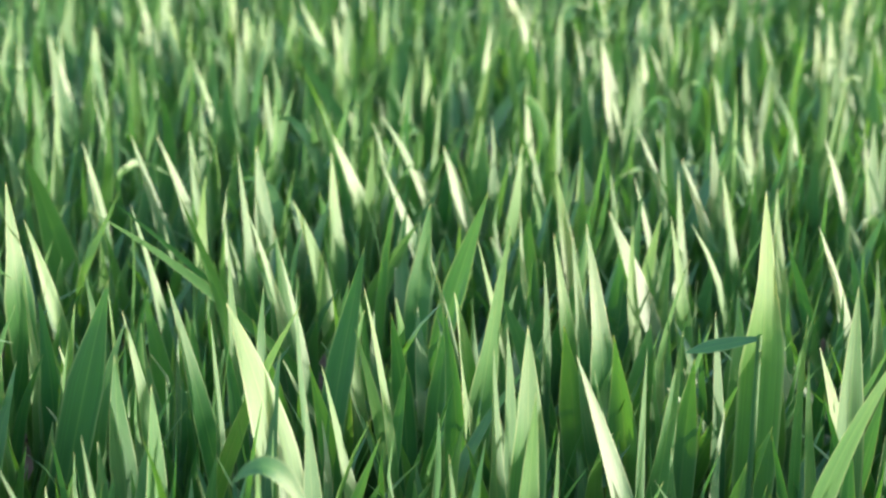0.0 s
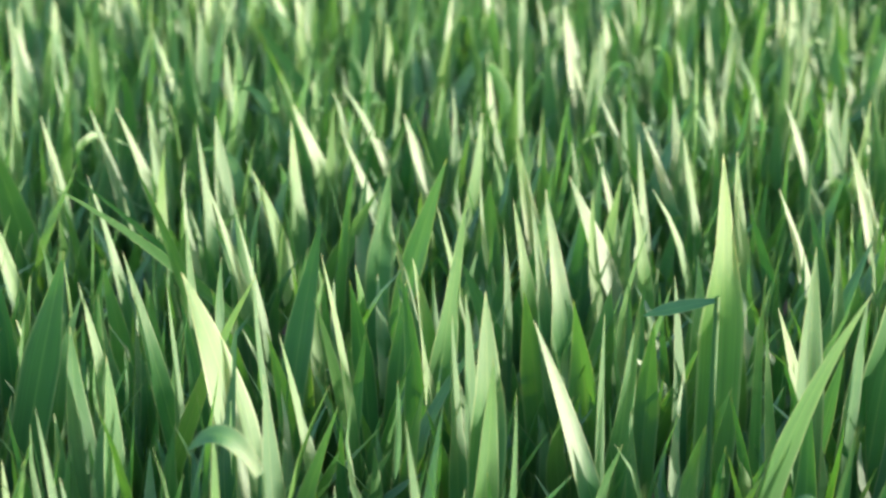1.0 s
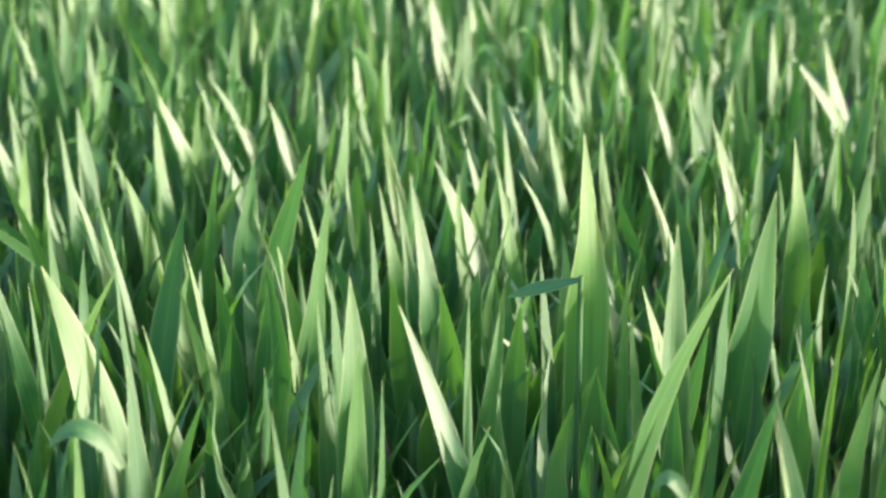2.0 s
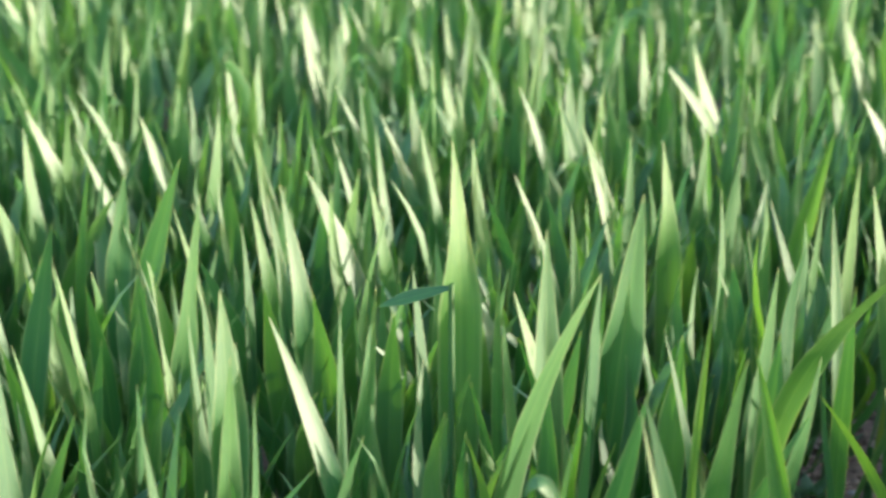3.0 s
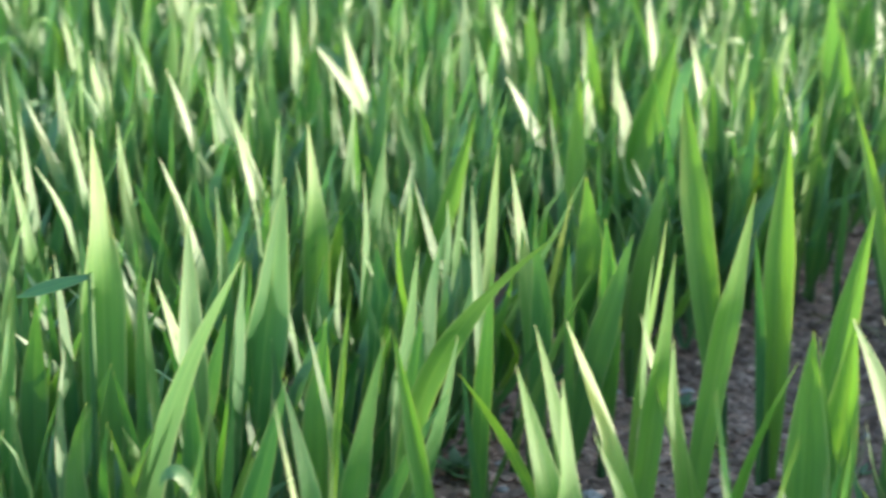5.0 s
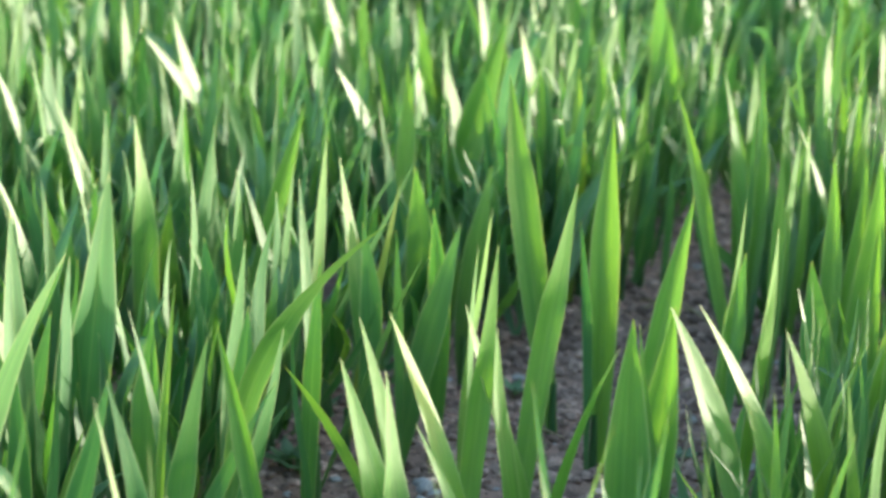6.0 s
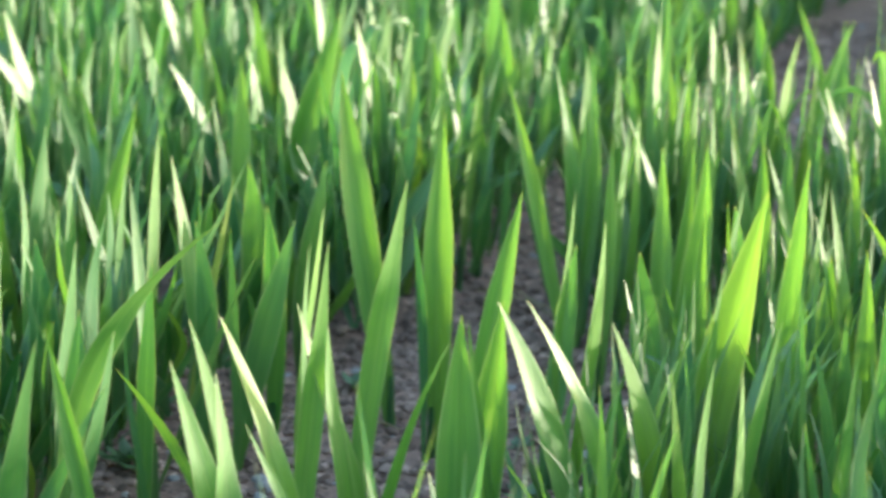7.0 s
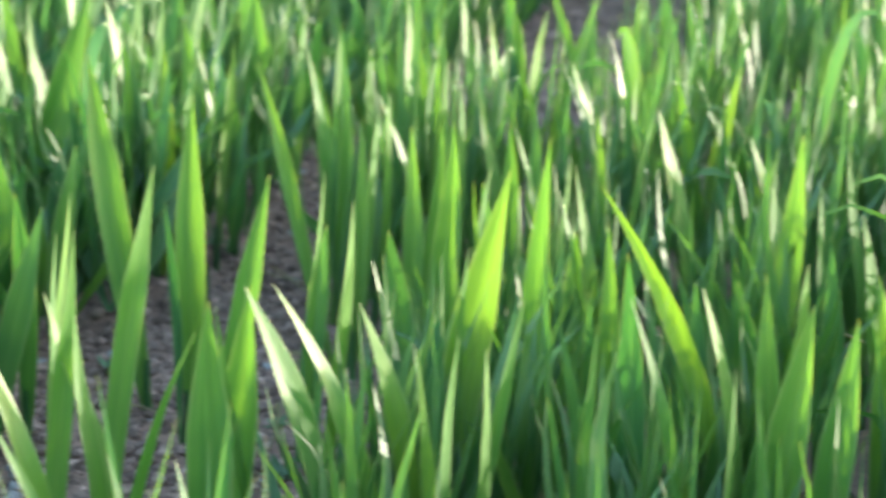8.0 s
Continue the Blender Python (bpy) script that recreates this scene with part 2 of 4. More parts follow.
# ---- small things on the soil ----
def stone(x, y, size):
    rng = random.Random(round(x * 9973 + y * 7919))
    v, f = clod_grid(rng, size)
    ob = part("stone", mesh_of("stone", v, f), stone_mat)
    ob.location = (x, y, height_at(x, y) + size * 0.22)
    return tagged(ob, "small pale grey stone lying on the soil", "stone", "stones on the soil")


def straw(a, b, z, bend=0.004, radius=0.0009):
    """A dry stalk lying from a to b, with a slight kink."""
    rng = random.Random(round(a[0] * 9973 + b[1] * 7919))
    pa = Vector((*a, z + (height_at(*a) if z < 0.03 else 0)))
    pb = Vector((*b, z + (height_at(*b) if z < 0.03 else 0)))
    side = (pb - pa).cross(Vector((0, 0, 1))).normalized()
    verts, faces, rows, sides = [], [], 6, 6
    for i in range(rows + 1):
        s = i / rows
        p = pa.lerp(pb, s) + side * bend * math.sin(s * math.pi) * rng.uniform(0.7, 1.2) + Vector((0, 0, 0.003 * math.sin(s * 3.1)))
        for j in range(sides):
            t = 2 * math.pi * j / sides
            verts.append(p + (side * math.cos(t) + Vector((0, 0, 1)) * math.sin(t)) * radius * (1.1 - 0.4 * s))
    for i in range(rows):
        for j in range(sides):
            k, n = i * sides + j, i * sides + (j + 1) % sides
            faces.append((k, n, n + sides, k + sides))
    uvs = [(0.5, 0.5 * i / len(verts)) for i in range(len(verts))]
    ob = part("straw", mesh_of("straw", verts, faces, uvs), dry_mat)
    return tagged(ob, "thin dry pale straw lying between the wheat plants", "straw", "straws on the field")


def seedling(x, y, size):
    """A low weed: a rosette of small oval leaves on a short stalk."""
    rng = random.Random(round(x * 9973 + y * 7919))
    weed = new("weed_seedling")
    weed.location = (x, y, height_at(x, y))
    part("stalk", mesh_of("stalk", *stem_grid(0, 0, size * 0.7, 0.0008)), weed_mat, weed)
    for k in range(7):
        a = 2.4 * k + rng.uniform(-0.3, 0.3)
        reach = size * rng.uniform(0.7, 1.15)
        tip = (reach * math.cos(a), reach * math.sin(a), size * rng.uniform(0.5, 1.1))
        part("leaf", leaf_mesh((0, 0, size * 0.5), tip, size * 0.55, sag=-size * 0.12, face=math.degrees(a) + 90, fold=0.25, rows=6), weed_mat, weed)
    return tagged(weed, "tiny green weed seedling with oval leaves on soil", "weed", "weed seedlings")


weed_mat = leaf_material("weed_leaf", False, (0.07, 0.16, 0.06), (0.10, 0.20, 0.08), (1.2, 1.6, 0.6))
stone(0.155, 1.412, 0.0064)
stone(0.205, 1.374, 0.0038)
stone(0.076, 1.197, 0.0080)
stone(0.455, 1.896, 0.0085)
stone(0.069, 1.334, 0.0034)
stone(0.233, 1.361, 0.0046)
stone(0.352, 1.801, 0.0059)
stone(0.019, 1.208, 0.0043)
stone(0.129, 1.370, 0.0037)
stone(0.118, 1.318, 0.0040)
stone(0.493, 1.937, 0.0064)
straw((0.309, 1.563), (0.328, 1.536), 0.004)
straw((0.276, 1.381), (0.299, 1.389), 0.004)
straw((0.013, 1.565), (0.039, 1.554), 0.020)
straw((0.602, 1.130), (0.627, 1.075), 0.090)
straw((0.240, 1.197), (0.271, 1.322), 0.006)
straw((0.281, 1.580), (0.304, 1.567), 0.006)
straw((0.262, 1.498), (0.293, 1.581), 0.006)
straw((0.617, 2.442), (0.755, 2.467), 0.050)
straw((0.154, 1.296), (0.174, 1.269), 0.005)
straw((0.307, 1.581), (0.325, 1.522), 0.005)
straw((0.289, 1.388), (0.305, 1.358), 0.005)
straw((0.255, 1.259), (0.269, 1.313), 0.005)
straw((0.261, 1.189), (0.289, 1.206), 0.005)
straw((0.274, 1.590), (0.311, 1.551), 0.005)
straw((0.336, 1.507), (0.310, 1.438), 0.005)
straw((0.408, 1.825), (0.437, 1.858), 0.005)
straw((0.272, 1.563), (0.305, 1.596), 0.005)
straw((0.025, 1.616), (0.017, 1.622), 0.005)
stone(0.073, 1.168, 0.0090)
stone(0.084, 1.181, 0.0060)
stone(0.077, 1.188, 0.0090)
stone(0.101, 1.395, 0.0070)
stone(0.123, 1.386, 0.0060)
stone(0.067, 1.344, 0.0050)
stone(0.178, 1.444, 0.0060)
stone(0.272, 1.316, 0.0050)
stone(0.071, 1.153, 0.0090)
stone(0.081, 1.178, 0.0060)
stone(-0.014, 1.253, 0.0050)
stone(0.016, 1.251, 0.0050)
seedling(-0.010, 1.221, 0.016)
seedling(0.010, 1.328, 0.014)
seedling(0.082, 1.408, 0.013)
seedling(0.150, 1.367, 0.012)
seedling(0.243, 1.162, 0.014)
seedling(-0.018, 1.228, 0.014)
seedling(-0.004, 1.209, 0.013)
seedling(0.010, 1.312, 0.011)
seedling(0.420, 1.850, 0.011)
seedling(0.264, 1.657, 0.011)
seedling(0.069, 1.356, 0.010)
seedling(0.252, 1.237, 0.010)
seedling(0.404, 1.078, 0.011)


def wheat(x, y, *leaves):
    """A plant at (x, y). Each leaf: root and tip about the plant's base, width and side bow in mm, the way it faces, its twist, its tint."""
    plant = new("wheat_plant")
    plant.location = (x, y, height_at(x, y))
    grow = random.Random(round(x * 1000) * 7919 + round(y * 1000))
    part("stem", mesh_of("stem", *stem_grid(0, 0, 0.04, 0.0035)), leaf_mat, plant)
    for rx, ry, rz, tx, ty, tz, w, bow, face, twist, tint in leaves:
        fold = grow.uniform(0.7, 0.95) if tint == 2 else grow.uniform(0.06, 0.3)
        me = leaf_mesh((rx, ry, rz), (tx, ty, tz), w / 1000, bow / 1000, grow.uniform(-0.002, 0.006), face, twist,
                       fold, 22, 4, grow.uniform(0.0, 0.16), grow.gauss(0, 0.0008), grow.uniform(0.6, 0.74), turn=grow.uniform(0.46, 0.62) if abs(twist) >= 40 else None)
        leaf = part("leaf", me, (leaf_mat, yellow_mat, backlit_mat, backlit_mat)[tint], plant)
        if tint:
            tagged(leaf, ("", "yellowing leaf", "lime-green leaf, coloured as if backlit", "lime-green leaf, coloured as if backlit")[tint])
    planted.append((x, y))
    label = "young green wheat plant with %s upright strap leaves in soil" % ("several" if len(leaves) > 2 else "few")
    return tagged(plant, label, "wheat plant", "wheat plants of the field")


def bent_plant(x, y, stem, root, knee, tip, width, up, aside):
    """A plant whose topmost leaf hangs over from its stem, with two short upright ones beside it."""
    plant = new("wheat_plant")
    plant.location = (x, y, height_at(x, y))
    part("stem", mesh_of("stem", *stem_grid(0, 0, stem, 0.0026)), leaf_mat, plant)
    bent = part("leaf", leaf_mesh(root, tip, width, 0.0, 0.0, math.degrees(math.atan2(-x, y)) + aside, 0.0, 0.22, 26, 4, 0.06, 0.0, 0.6, knee, up), leaf_mat, plant)
    tagged(bent, "leaf hanging over, pale with reflected sky")
    for side in (-0.012, 0.012):
        part("leaf", leaf_mesh((side, 0.006, 0.004), (side * 1.6, 0.012, 0.11), 0.011, 0.003), leaf_mat, plant)
    planted.append((x, y))
    return tagged(plant, "young green wheat plant with one leaf hanging over in soil", "wheat plant", "wheat plants of the field")


planted = []
bent_plant(-0.322, 0.683, 0.207, (0.000, 0.000, 0.205), (-0.013, -0.005, 0.236), (-0.027, -0.012, 0.217), 0.0089, 1.0, 0)
bent_plant(-0.190, 0.942, 0.218, (0.000, 0.000, 0.216), (-0.022, -0.004, 0.211), (-0.036, -0.007, 0.206), 0.0074, 0.8, 55)
bent_plant(-0.103, 0.719, 0.192, (0.000, 0.000, 0.190), (-0.009, -0.001, 0.217), (-0.016, -0.003, 0.200), 0.0060, 0.9, 0)
# ---- the plants nearest to the eye ----
wheat(-0.393, 0.710, (0.000, 0.000, 0.004, -0.063, -0.039, 0.204, 6.7, -4.7, 11, 46, 0))
wheat(-0.368, 0.729, (0.000, 0.000, 0.004, 0.003, 0.001, 0.206, 7.5, 0.5, 50, 1, 0))
wheat(-0.429, 0.729, (0.000, 0.000, 0.004, -0.015, -0.009, 0.202, 5.6, -3.1, 21, 44, 0))
wheat(-0.268, 0.781, (0.000, 0.000, 0.004, -0.025, -0.009, 0.203, 8.1, -0.6, 50, 4, 0))
wheat(0.422, 0.805, (0.010, -0.004, 0.004, -0.009, 0.005, 0.191, 6.9, -1.2, -41, 52, 3), (-0.010, 0.004, 0.004, -0.020, 0.008, 0.201, 8.2, -0.5, 33, 1, 3))
wheat(-0.449, 0.802, (0.000, 0.000, 0.004, -0.003, -0.001, 0.205, 15.2, -3.2, 72, -4, 0))
wheat(0.122, 0.808, (0.000, 0.000, 0.004, -0.069, 0.005, 0.195, 7.9, -5.2, -26, 49, 3))
wheat(-0.257, 0.828, (0.000, 0.000, 0.004, -0.002, -0.001, 0.201, 6.5, -0.4, 60, 6, 0))
wheat(-0.376, 0.829, (0.000, 0.000, 0.004, -0.007, -0.003, 0.198, 17.4, -0.9, 60, 5, 0))
wheat(-0.058, 0.833, (0.000, 0.000, 0.004, -0.025, -0.002, 0.204, 10.0, -6.7, -21, 43, 0))
wheat(-0.134, 0.838, (0.000, 0.000, 0.004, 0.052, 0.005, 0.207, 12.1, 1.1, -12, 7, 0))
wheat(0.464, 0.857, (0.005, -0.010, 0.004, 0.015, -0.014, 0.208, 19.2, -0.3, -35, -2, 2), (-0.005, 0.010, 0.004, 0.000, 0.007, 0.209, 21.6, 2.6, -45, 10, 2))
wheat(-0.406, 0.854, (0.000, 0.000, 0.004, -0.026, -0.012, 0.238, 27.0, -17.8, 60, -4, 0))
wheat(-0.285, 0.855, (0.000, 0.000, 0.004, 0.006, 0.002, 0.205, 12.8, 1.5, 0, 45, 0))
wheat(0.061, 0.860, (-0.007, -0.003, 0.004, -0.020, -0.002, 0.198, 14.3, -1.9, -1, 48, 3), (0.007, 0.003, 0.004, -0.041, 0.004, 0.202, 15.1, -2.1, -12, 43, 3))
wheat(-0.483, 0.868, (-0.002, -0.009, 0.004, -0.016, -0.016, 0.197, 15.8, -2.0, 57, -5, 0), (0.002, 0.009, 0.004, 0.064, 0.035, 0.219, 11.0, 12.2, 56, 3, 0))
wheat(0.283, 0.867, (-0.013, -0.005, 0.004, -0.006, -0.007, 0.203, 10.1, 4.0, 34, 1, 3), (-0.002, 0.002, 0.004, -0.023, 0.008, 0.192, 8.0, 0.6, -31, 48, 3), (0.015, 0.003, 0.004, 0.011, 0.004, 0.192, 12.4, -2.1, 38, 10, 3))
wheat(-0.056, 0.864, (0.000, 0.000, 0.004, 0.016, 0.001, 0.212, 13.6, 10.2, -17, 42, 0))
wheat(0.348, 0.874, (0.000, 0.000, 0.004, 0.004, -0.001, 0.203, 7.6, 1.7, -35, 49, 3))
wheat(0.412, 0.876, (0.000, 0.000, 0.004, -0.038, 0.014, 0.213, 8.2, -11.1, -32, 53, 3))
wheat(-0.568, 0.887, (0.002, -0.007, 0.004, 0.040, 0.014, 0.224, 21.5, 3.0, 7, -24, 0), (-0.002, 0.007, 0.004, 0.017, 0.018, 0.207, 8.7, 0.3, 62, -11, 0))
wheat(-0.141, 0.884, (0.000, 0.000, 0.004, -0.029, -0.006, 0.167, 8.0, -4.0, -18, -18, 0))
wheat(-0.006, 0.889, (0.000, 0.000, 0.004, -0.032, -0.001, 0.213, 9.4, -3.9, 2, 11, 2))
wheat(0.098, 0.893, (0.000, 0.000, 0.004, -0.055, 0.003, 0.218, 10.6, -9.4, -10, 51, 3))
wheat(-0.372, 0.894, (0.000, 0.000, 0.004, -0.027, -0.011, 0.200, 8.5, -7.4, 24, 46, 0))
wheat(-0.210, 0.894, (0.000, 0.000, 0.004, -0.056, -0.015, 0.218, 12.0, -6.6, 5, 50, 0))
wheat(0.457, 0.898, (0.000, 0.000, 0.004, -0.035, 0.014, 0.202, 11.0, -8.6, 31, 1, 3))
wheat(-0.487, 0.901, (0.000, 0.000, 0.004, -0.026, -0.014, 0.208, 9.1, -2.4, 19, 44, 0))
wheat(0.248, 0.902, (0.010, -0.000, 0.004, -0.054, 0.011, 0.214, 11.8, -14.2, -18, 53, 3), (-0.010, 0.000, 0.004, -0.068, 0.010, 0.213, 16.7, -10.9, 34, -4, 3))
wheat(-0.237, 0.902, (0.000, 0.000, 0.004, -0.000, -0.000, 0.217, 6.8, -0.5, 60, -3, 0))
wheat(0.166, 0.918, (-0.005, -0.012, 0.004, -0.005, -0.012, 0.208, 23.9, -1.0, 6, -3, 2), (0.005, 0.012, 0.004, 0.019, 0.009, 0.208, 21.5, 0.1, -23, 1, 2))
wheat(0.062, 0.908, (0.000, 0.000, 0.004, -0.033, 0.001, 0.213, 10.3, -5.9, 37, -11, 3))
wheat(-0.460, 0.917, (-0.003, -0.006, 0.004, -0.012, -0.010, 0.205, 6.0, -1.4, 24, 52, 0), (0.003, 0.006, 0.004, -0.035, -0.014, 0.223, 12.5, -4.8, 2, 46, 0))
wheat(-0.303, 0.921, (0.008, -0.009, 0.004, 0.003, -0.010, 0.223, 19.3, 0.4, 0, 51, 0), (-0.008, 0.009, 0.004, -0.019, 0.005, 0.204, 10.4, 0.8, 15, 50, 0))
wheat(-0.072, 0.915, (0.005, -0.002, 0.004, 0.013, -0.001, 0.223, 4.0, 4.8, 5, 15, 2), (-0.005, 0.002, 0.004, 0.061, 0.003, 0.171, 8.8, 7.3, -20, -17, 0))
wheat(-0.131, 0.914, (0.000, 0.000, 0.004, 0.015, 0.002, 0.173, 5.5, -0.5, 11, -4, 0))
wheat(0.195, 0.919, (0.000, 0.000, 0.004, -0.028, 0.004, 0.201, 6.1, -1.3, 34, -12, 3))
wheat(0.288, 0.929, (0.010, -0.008, 0.004, 0.037, -0.017, 0.202, 10.9, 3.7, 25, -7, 3), (-0.010, 0.008, 0.004, -0.043, 0.016, 0.192, 13.6, -10.5, -22, 44, 3))
wheat(0.109, 0.935, (-0.001, -0.011, 0.004, 0.048, -0.018, 0.192, 9.3, 8.6, 36, 11, 3), (0.001, 0.011, 0.004, -0.010, 0.012, 0.192, 12.4, -3.0, 42, -2, 3))
wheat(0.553, 0.926, (0.000, 0.000, 0.004, -0.018, 0.009, 0.201, 19.3, -4.2, -36, 10, 2))
wheat(-0.400, 0.939, (-0.012, -0.011, 0.004, -0.029, -0.019, 0.222, 6.5, -1.5, 74, 1, 0), (0.003, -0.002, 0.004, -0.024, -0.013, 0.179, 13.3, -3.4, 4, -17, 0), (0.009, 0.013, 0.004, 0.020, 0.017, 0.175, 8.6, 3.0, -13, 16, 0))
wheat(-0.049, 0.936, (-0.000, -0.007, 0.004, -0.034, -0.010, 0.208, 5.6, -2.9, -9, 51, 0), (0.000, 0.007, 0.004, 0.041, 0.008, 0.192, 13.4, 2.6, 48, -8, 0))
wheat(-0.233, 0.933, (0.005, -0.000, 0.004, -0.035, -0.011, 0.197, 5.5, -1.8, 49, -11, 0), (0.006, -0.000, 0.004, 0.053, 0.007, 0.173, 13.7, 5.4, -24, -7, 0), (-0.011, 0.001, 0.004, 0.006, 0.004, 0.218, 12.6, 2.7, 2, 47, 0))
wheat(0.491, 0.938, (-0.000, -0.000, 0.004, 0.002, -0.001, 0.207, 18.8, -1.4, 30, 2, 3), (0.000, 0.000, 0.004, -0.018, 0.008, 0.199, 14.4, -1.3, -41, -14, 2))
wheat(-0.153, 0.957, (0.011, -0.012, 0.004, 0.011, -0.012, 0.174, 14.1, 0.1, -14, -15, 0), (-0.011, -0.006, 0.004, 0.037, -0.002, 0.228, 18.0, 31.3, 49, 11, 0), (0.000, 0.003, 0.004, -0.030, -0.002, 0.167, 9.2, -3.3, -26, 23, 0), (0.000, 0.016, 0.004, -0.016, 0.013, 0.203, 8.3, -3.5, 41, -12, 0))
wheat(-0.549, 0.946, (0.000, 0.000, 0.004, -0.004, -0.002, 0.205, 4.6, -2.0, 14, 48, 0))
wheat(0.393, 0.953, (0.009, -0.007, 0.004, -0.000, -0.003, 0.214, 22.3, -3.4, -56, 4, 0), (-0.009, 0.007, 0.004, -0.032, 0.014, 0.173, 6.8, -3.4, -27, 13, 0))
wheat(-0.379, 0.948, (0.000, 0.000, 0.004, -0.020, -0.008, 0.223, 5.4, -7.0, 13, 50, 0))
wheat(0.053, 0.953, (0.000, 0.000, 0.004, -0.061, -0.000, 0.171, 7.0, -15.2, -27, -17, 0))
wheat(0.475, 0.960, (0.000, 0.000, 0.004, -0.086, 0.030, 0.240, 14.2, -18.1, -42, -10, 2))
wheat(-0.316, 0.961, (0.000, 0.000, 0.004, -0.009, -0.003, 0.202, 9.3, -2.1, 67, -12, 0))
wheat(-0.471, 0.985, (-0.008, -0.008, 0.004, -0.024, -0.015, 0.177, 9.7, -4.1, 16, -23, 0), (0.008, 0.008, 0.004, -0.006, 0.001, 0.199, 10.9, -0.2, 59, -10, 0))
wheat(0.134, 0.991, (0.000, 0.000, 0.004, -0.048, 0.004, 0.191, 9.8, -5.1, 44, -2, 3))
wheat(-0.450, 0.992, (0.000, 0.000, 0.004, 0.027, 0.010, 0.222, 17.8, 4.4, -14, 18, 0))
wheat(0.090, 0.993, (0.000, 0.000, 0.004, 0.012, -0.001, 0.229, 13.4, 3.3, -18, 42, 3))
wheat(-0.023, 0.998, (0.000, 0.000, 0.004, 0.069, -0.003, 0.237, 13.5, 43.8, -12, 51, 0))
wheat(-0.165, 1.001, (-0.010, -0.002, 0.004, -0.010, -0.002, 0.223, 8.1, -0.5, 44, 11, 0), (0.010, 0.002, 0.004, 0.014, 0.003, 0.239, 19.3, -2.6, 44, -5, 0))
wheat(-0.397, 1.002, (0.000, 0.000, 0.004, -0.027, -0.011, 0.176, 7.0, -5.5, 17, 7, 0))
wheat(-0.523, 1.005, (0.000, 0.000, 0.004, -0.007, -0.003, 0.171, 16.5, -1.7, 4, -23, 0))
wheat(-0.625, 1.006, (0.000, 0.000, 0.004, -0.006, -0.004, 0.173, 15.1, -4.8, 6, -2, 0))
wheat(0.309, 1.013, (0.004, -0.005, 0.004, 0.011, -0.007, 0.204, 6.9, -0.2, 35, -10, 3), (-0.010, -0.005, 0.004, -0.005, -0.006, 0.170, 17.5, -1.1, -41, -22, 0), (0.007, 0.010, 0.004, 0.035, 0.001, 0.245, 27.0, 5.2, -37, -12, 2))
wheat(-0.354, 1.011, (-0.003, -0.002, 0.004, 0.012, 0.003, 0.239, 15.2, 7.3, 6, 45, 0), (0.003, 0.002, 0.004, -0.017, -0.005, 0.202, 14.6, -4.8, 54, -1, 0))
wheat(-0.128, 1.013, (0.000, 0.000, 0.004, -0.041, -0.006, 0.197, 16.2, -6.7, 59, 2, 0))
wheat(0.514, 1.027, (0.000, 0.000, 0.004, -0.019, 0.008, 0.169, 20.2, -2.5, -56, 13, 0))
wheat(0.412, 1.035, (-0.009, -0.006, 0.004, -0.012, -0.005, 0.167, 11.0, -3.9, -58, 20, 0), (0.009, 0.006, 0.004, 0.002, 0.009, 0.204, 14.3, -3.7, -41, 3, 2))
wheat(-0.086, 1.029, (0.000, 0.000, 0.004, 0.005, 0.000, 0.175, 23.9, 0.2, -46, -19, 0))
wheat(0.612, 1.032, (0.000, 0.000, 0.004, -0.033, 0.017, 0.197, 17.7, -5.6, 24, -1, 3))
wheat(-0.399, 1.038, (-0.000, -0.004, 0.004, -0.017, -0.011, 0.178, 13.2, -0.8, 10, -24, 0), (0.000, 0.004, 0.004, 0.011, 0.008, 0.176, 15.3, 0.1, -13, -4, 0))
wheat(0.476, 1.033, (0.000, 0.000, 0.004, -0.008, 0.003, 0.170, 18.8, -5.8, -48, -7, 0))
wheat(-0.471, 1.034, (0.000, 0.000, 0.004, -0.029, -0.013, 0.170, 21.0, -3.4, -14, -2, 0))
wheat(-0.040, 1.036, (0.000, 0.000, 0.004, 0.010, 0.000, 0.175, 15.9, 0.2, -15, -10, 0))
wheat(-0.172, 1.037, (0.000, 0.000, 0.004, 0.035, 0.005, 0.169, 11.6, 0.4, -17, -20, 0))
wheat(-0.514, 1.039, (0.000, 0.000, 0.004, -0.008, -0.004, 0.206, 7.5, -3.6, 52, 9, 0))
wheat(-0.209, 1.041, (0.000, 0.000, 0.004, 0.001, 0.000, 0.270, 24.6, -4.0, 4, 49, 0))
wheat(-0.562, 1.044, (0.000, 0.000, 0.004, -0.017, -0.009, 0.172, 17.5, -6.5, -6, 1, 0))
wheat(-0.650, 1.045, (0.000, 0.000, 0.004, -0.020, -0.012, 0.234, 18.4, 0.5, 15, 52, 0))
wheat(0.003, 1.058, (0.001, -0.009, 0.004, -0.009, -0.009, 0.162, 4.0, -1.4, 5, -7, 0), (-0.001, 0.009, 0.004, 0.006, 0.009, 0.193, 11.5, 2.2, -23, 1, 0))
wheat(0.384, 1.052, (-0.002, -0.003, 0.004, -0.006, -0.002, 0.255, 16.7, 5.5, -45, -14, 2), (0.002, 0.003, 0.004, -0.006, 0.005, 0.196, 6.7, -1.1, 38, -1, 3))
wheat(-0.254, 1.051, (0.000, 0.000, 0.004, 0.010, 0.002, 0.171, 16.7, 0.3, -6, -10, 0))
wheat(0.091, 1.051, (0.000, 0.000, 0.004, 0.005, -0.000, 0.207, 5.3, -0.3, 41, 10, 3))
wheat(-0.132, 1.055, (-0.007, -0.003, 0.004, 0.004, -0.002, 0.198, 14.1, 1.6, 52, 4, 0), (0.007, 0.003, 0.004, 0.026, 0.005, 0.244, 25.0, 6.1, -10, 51, 0))
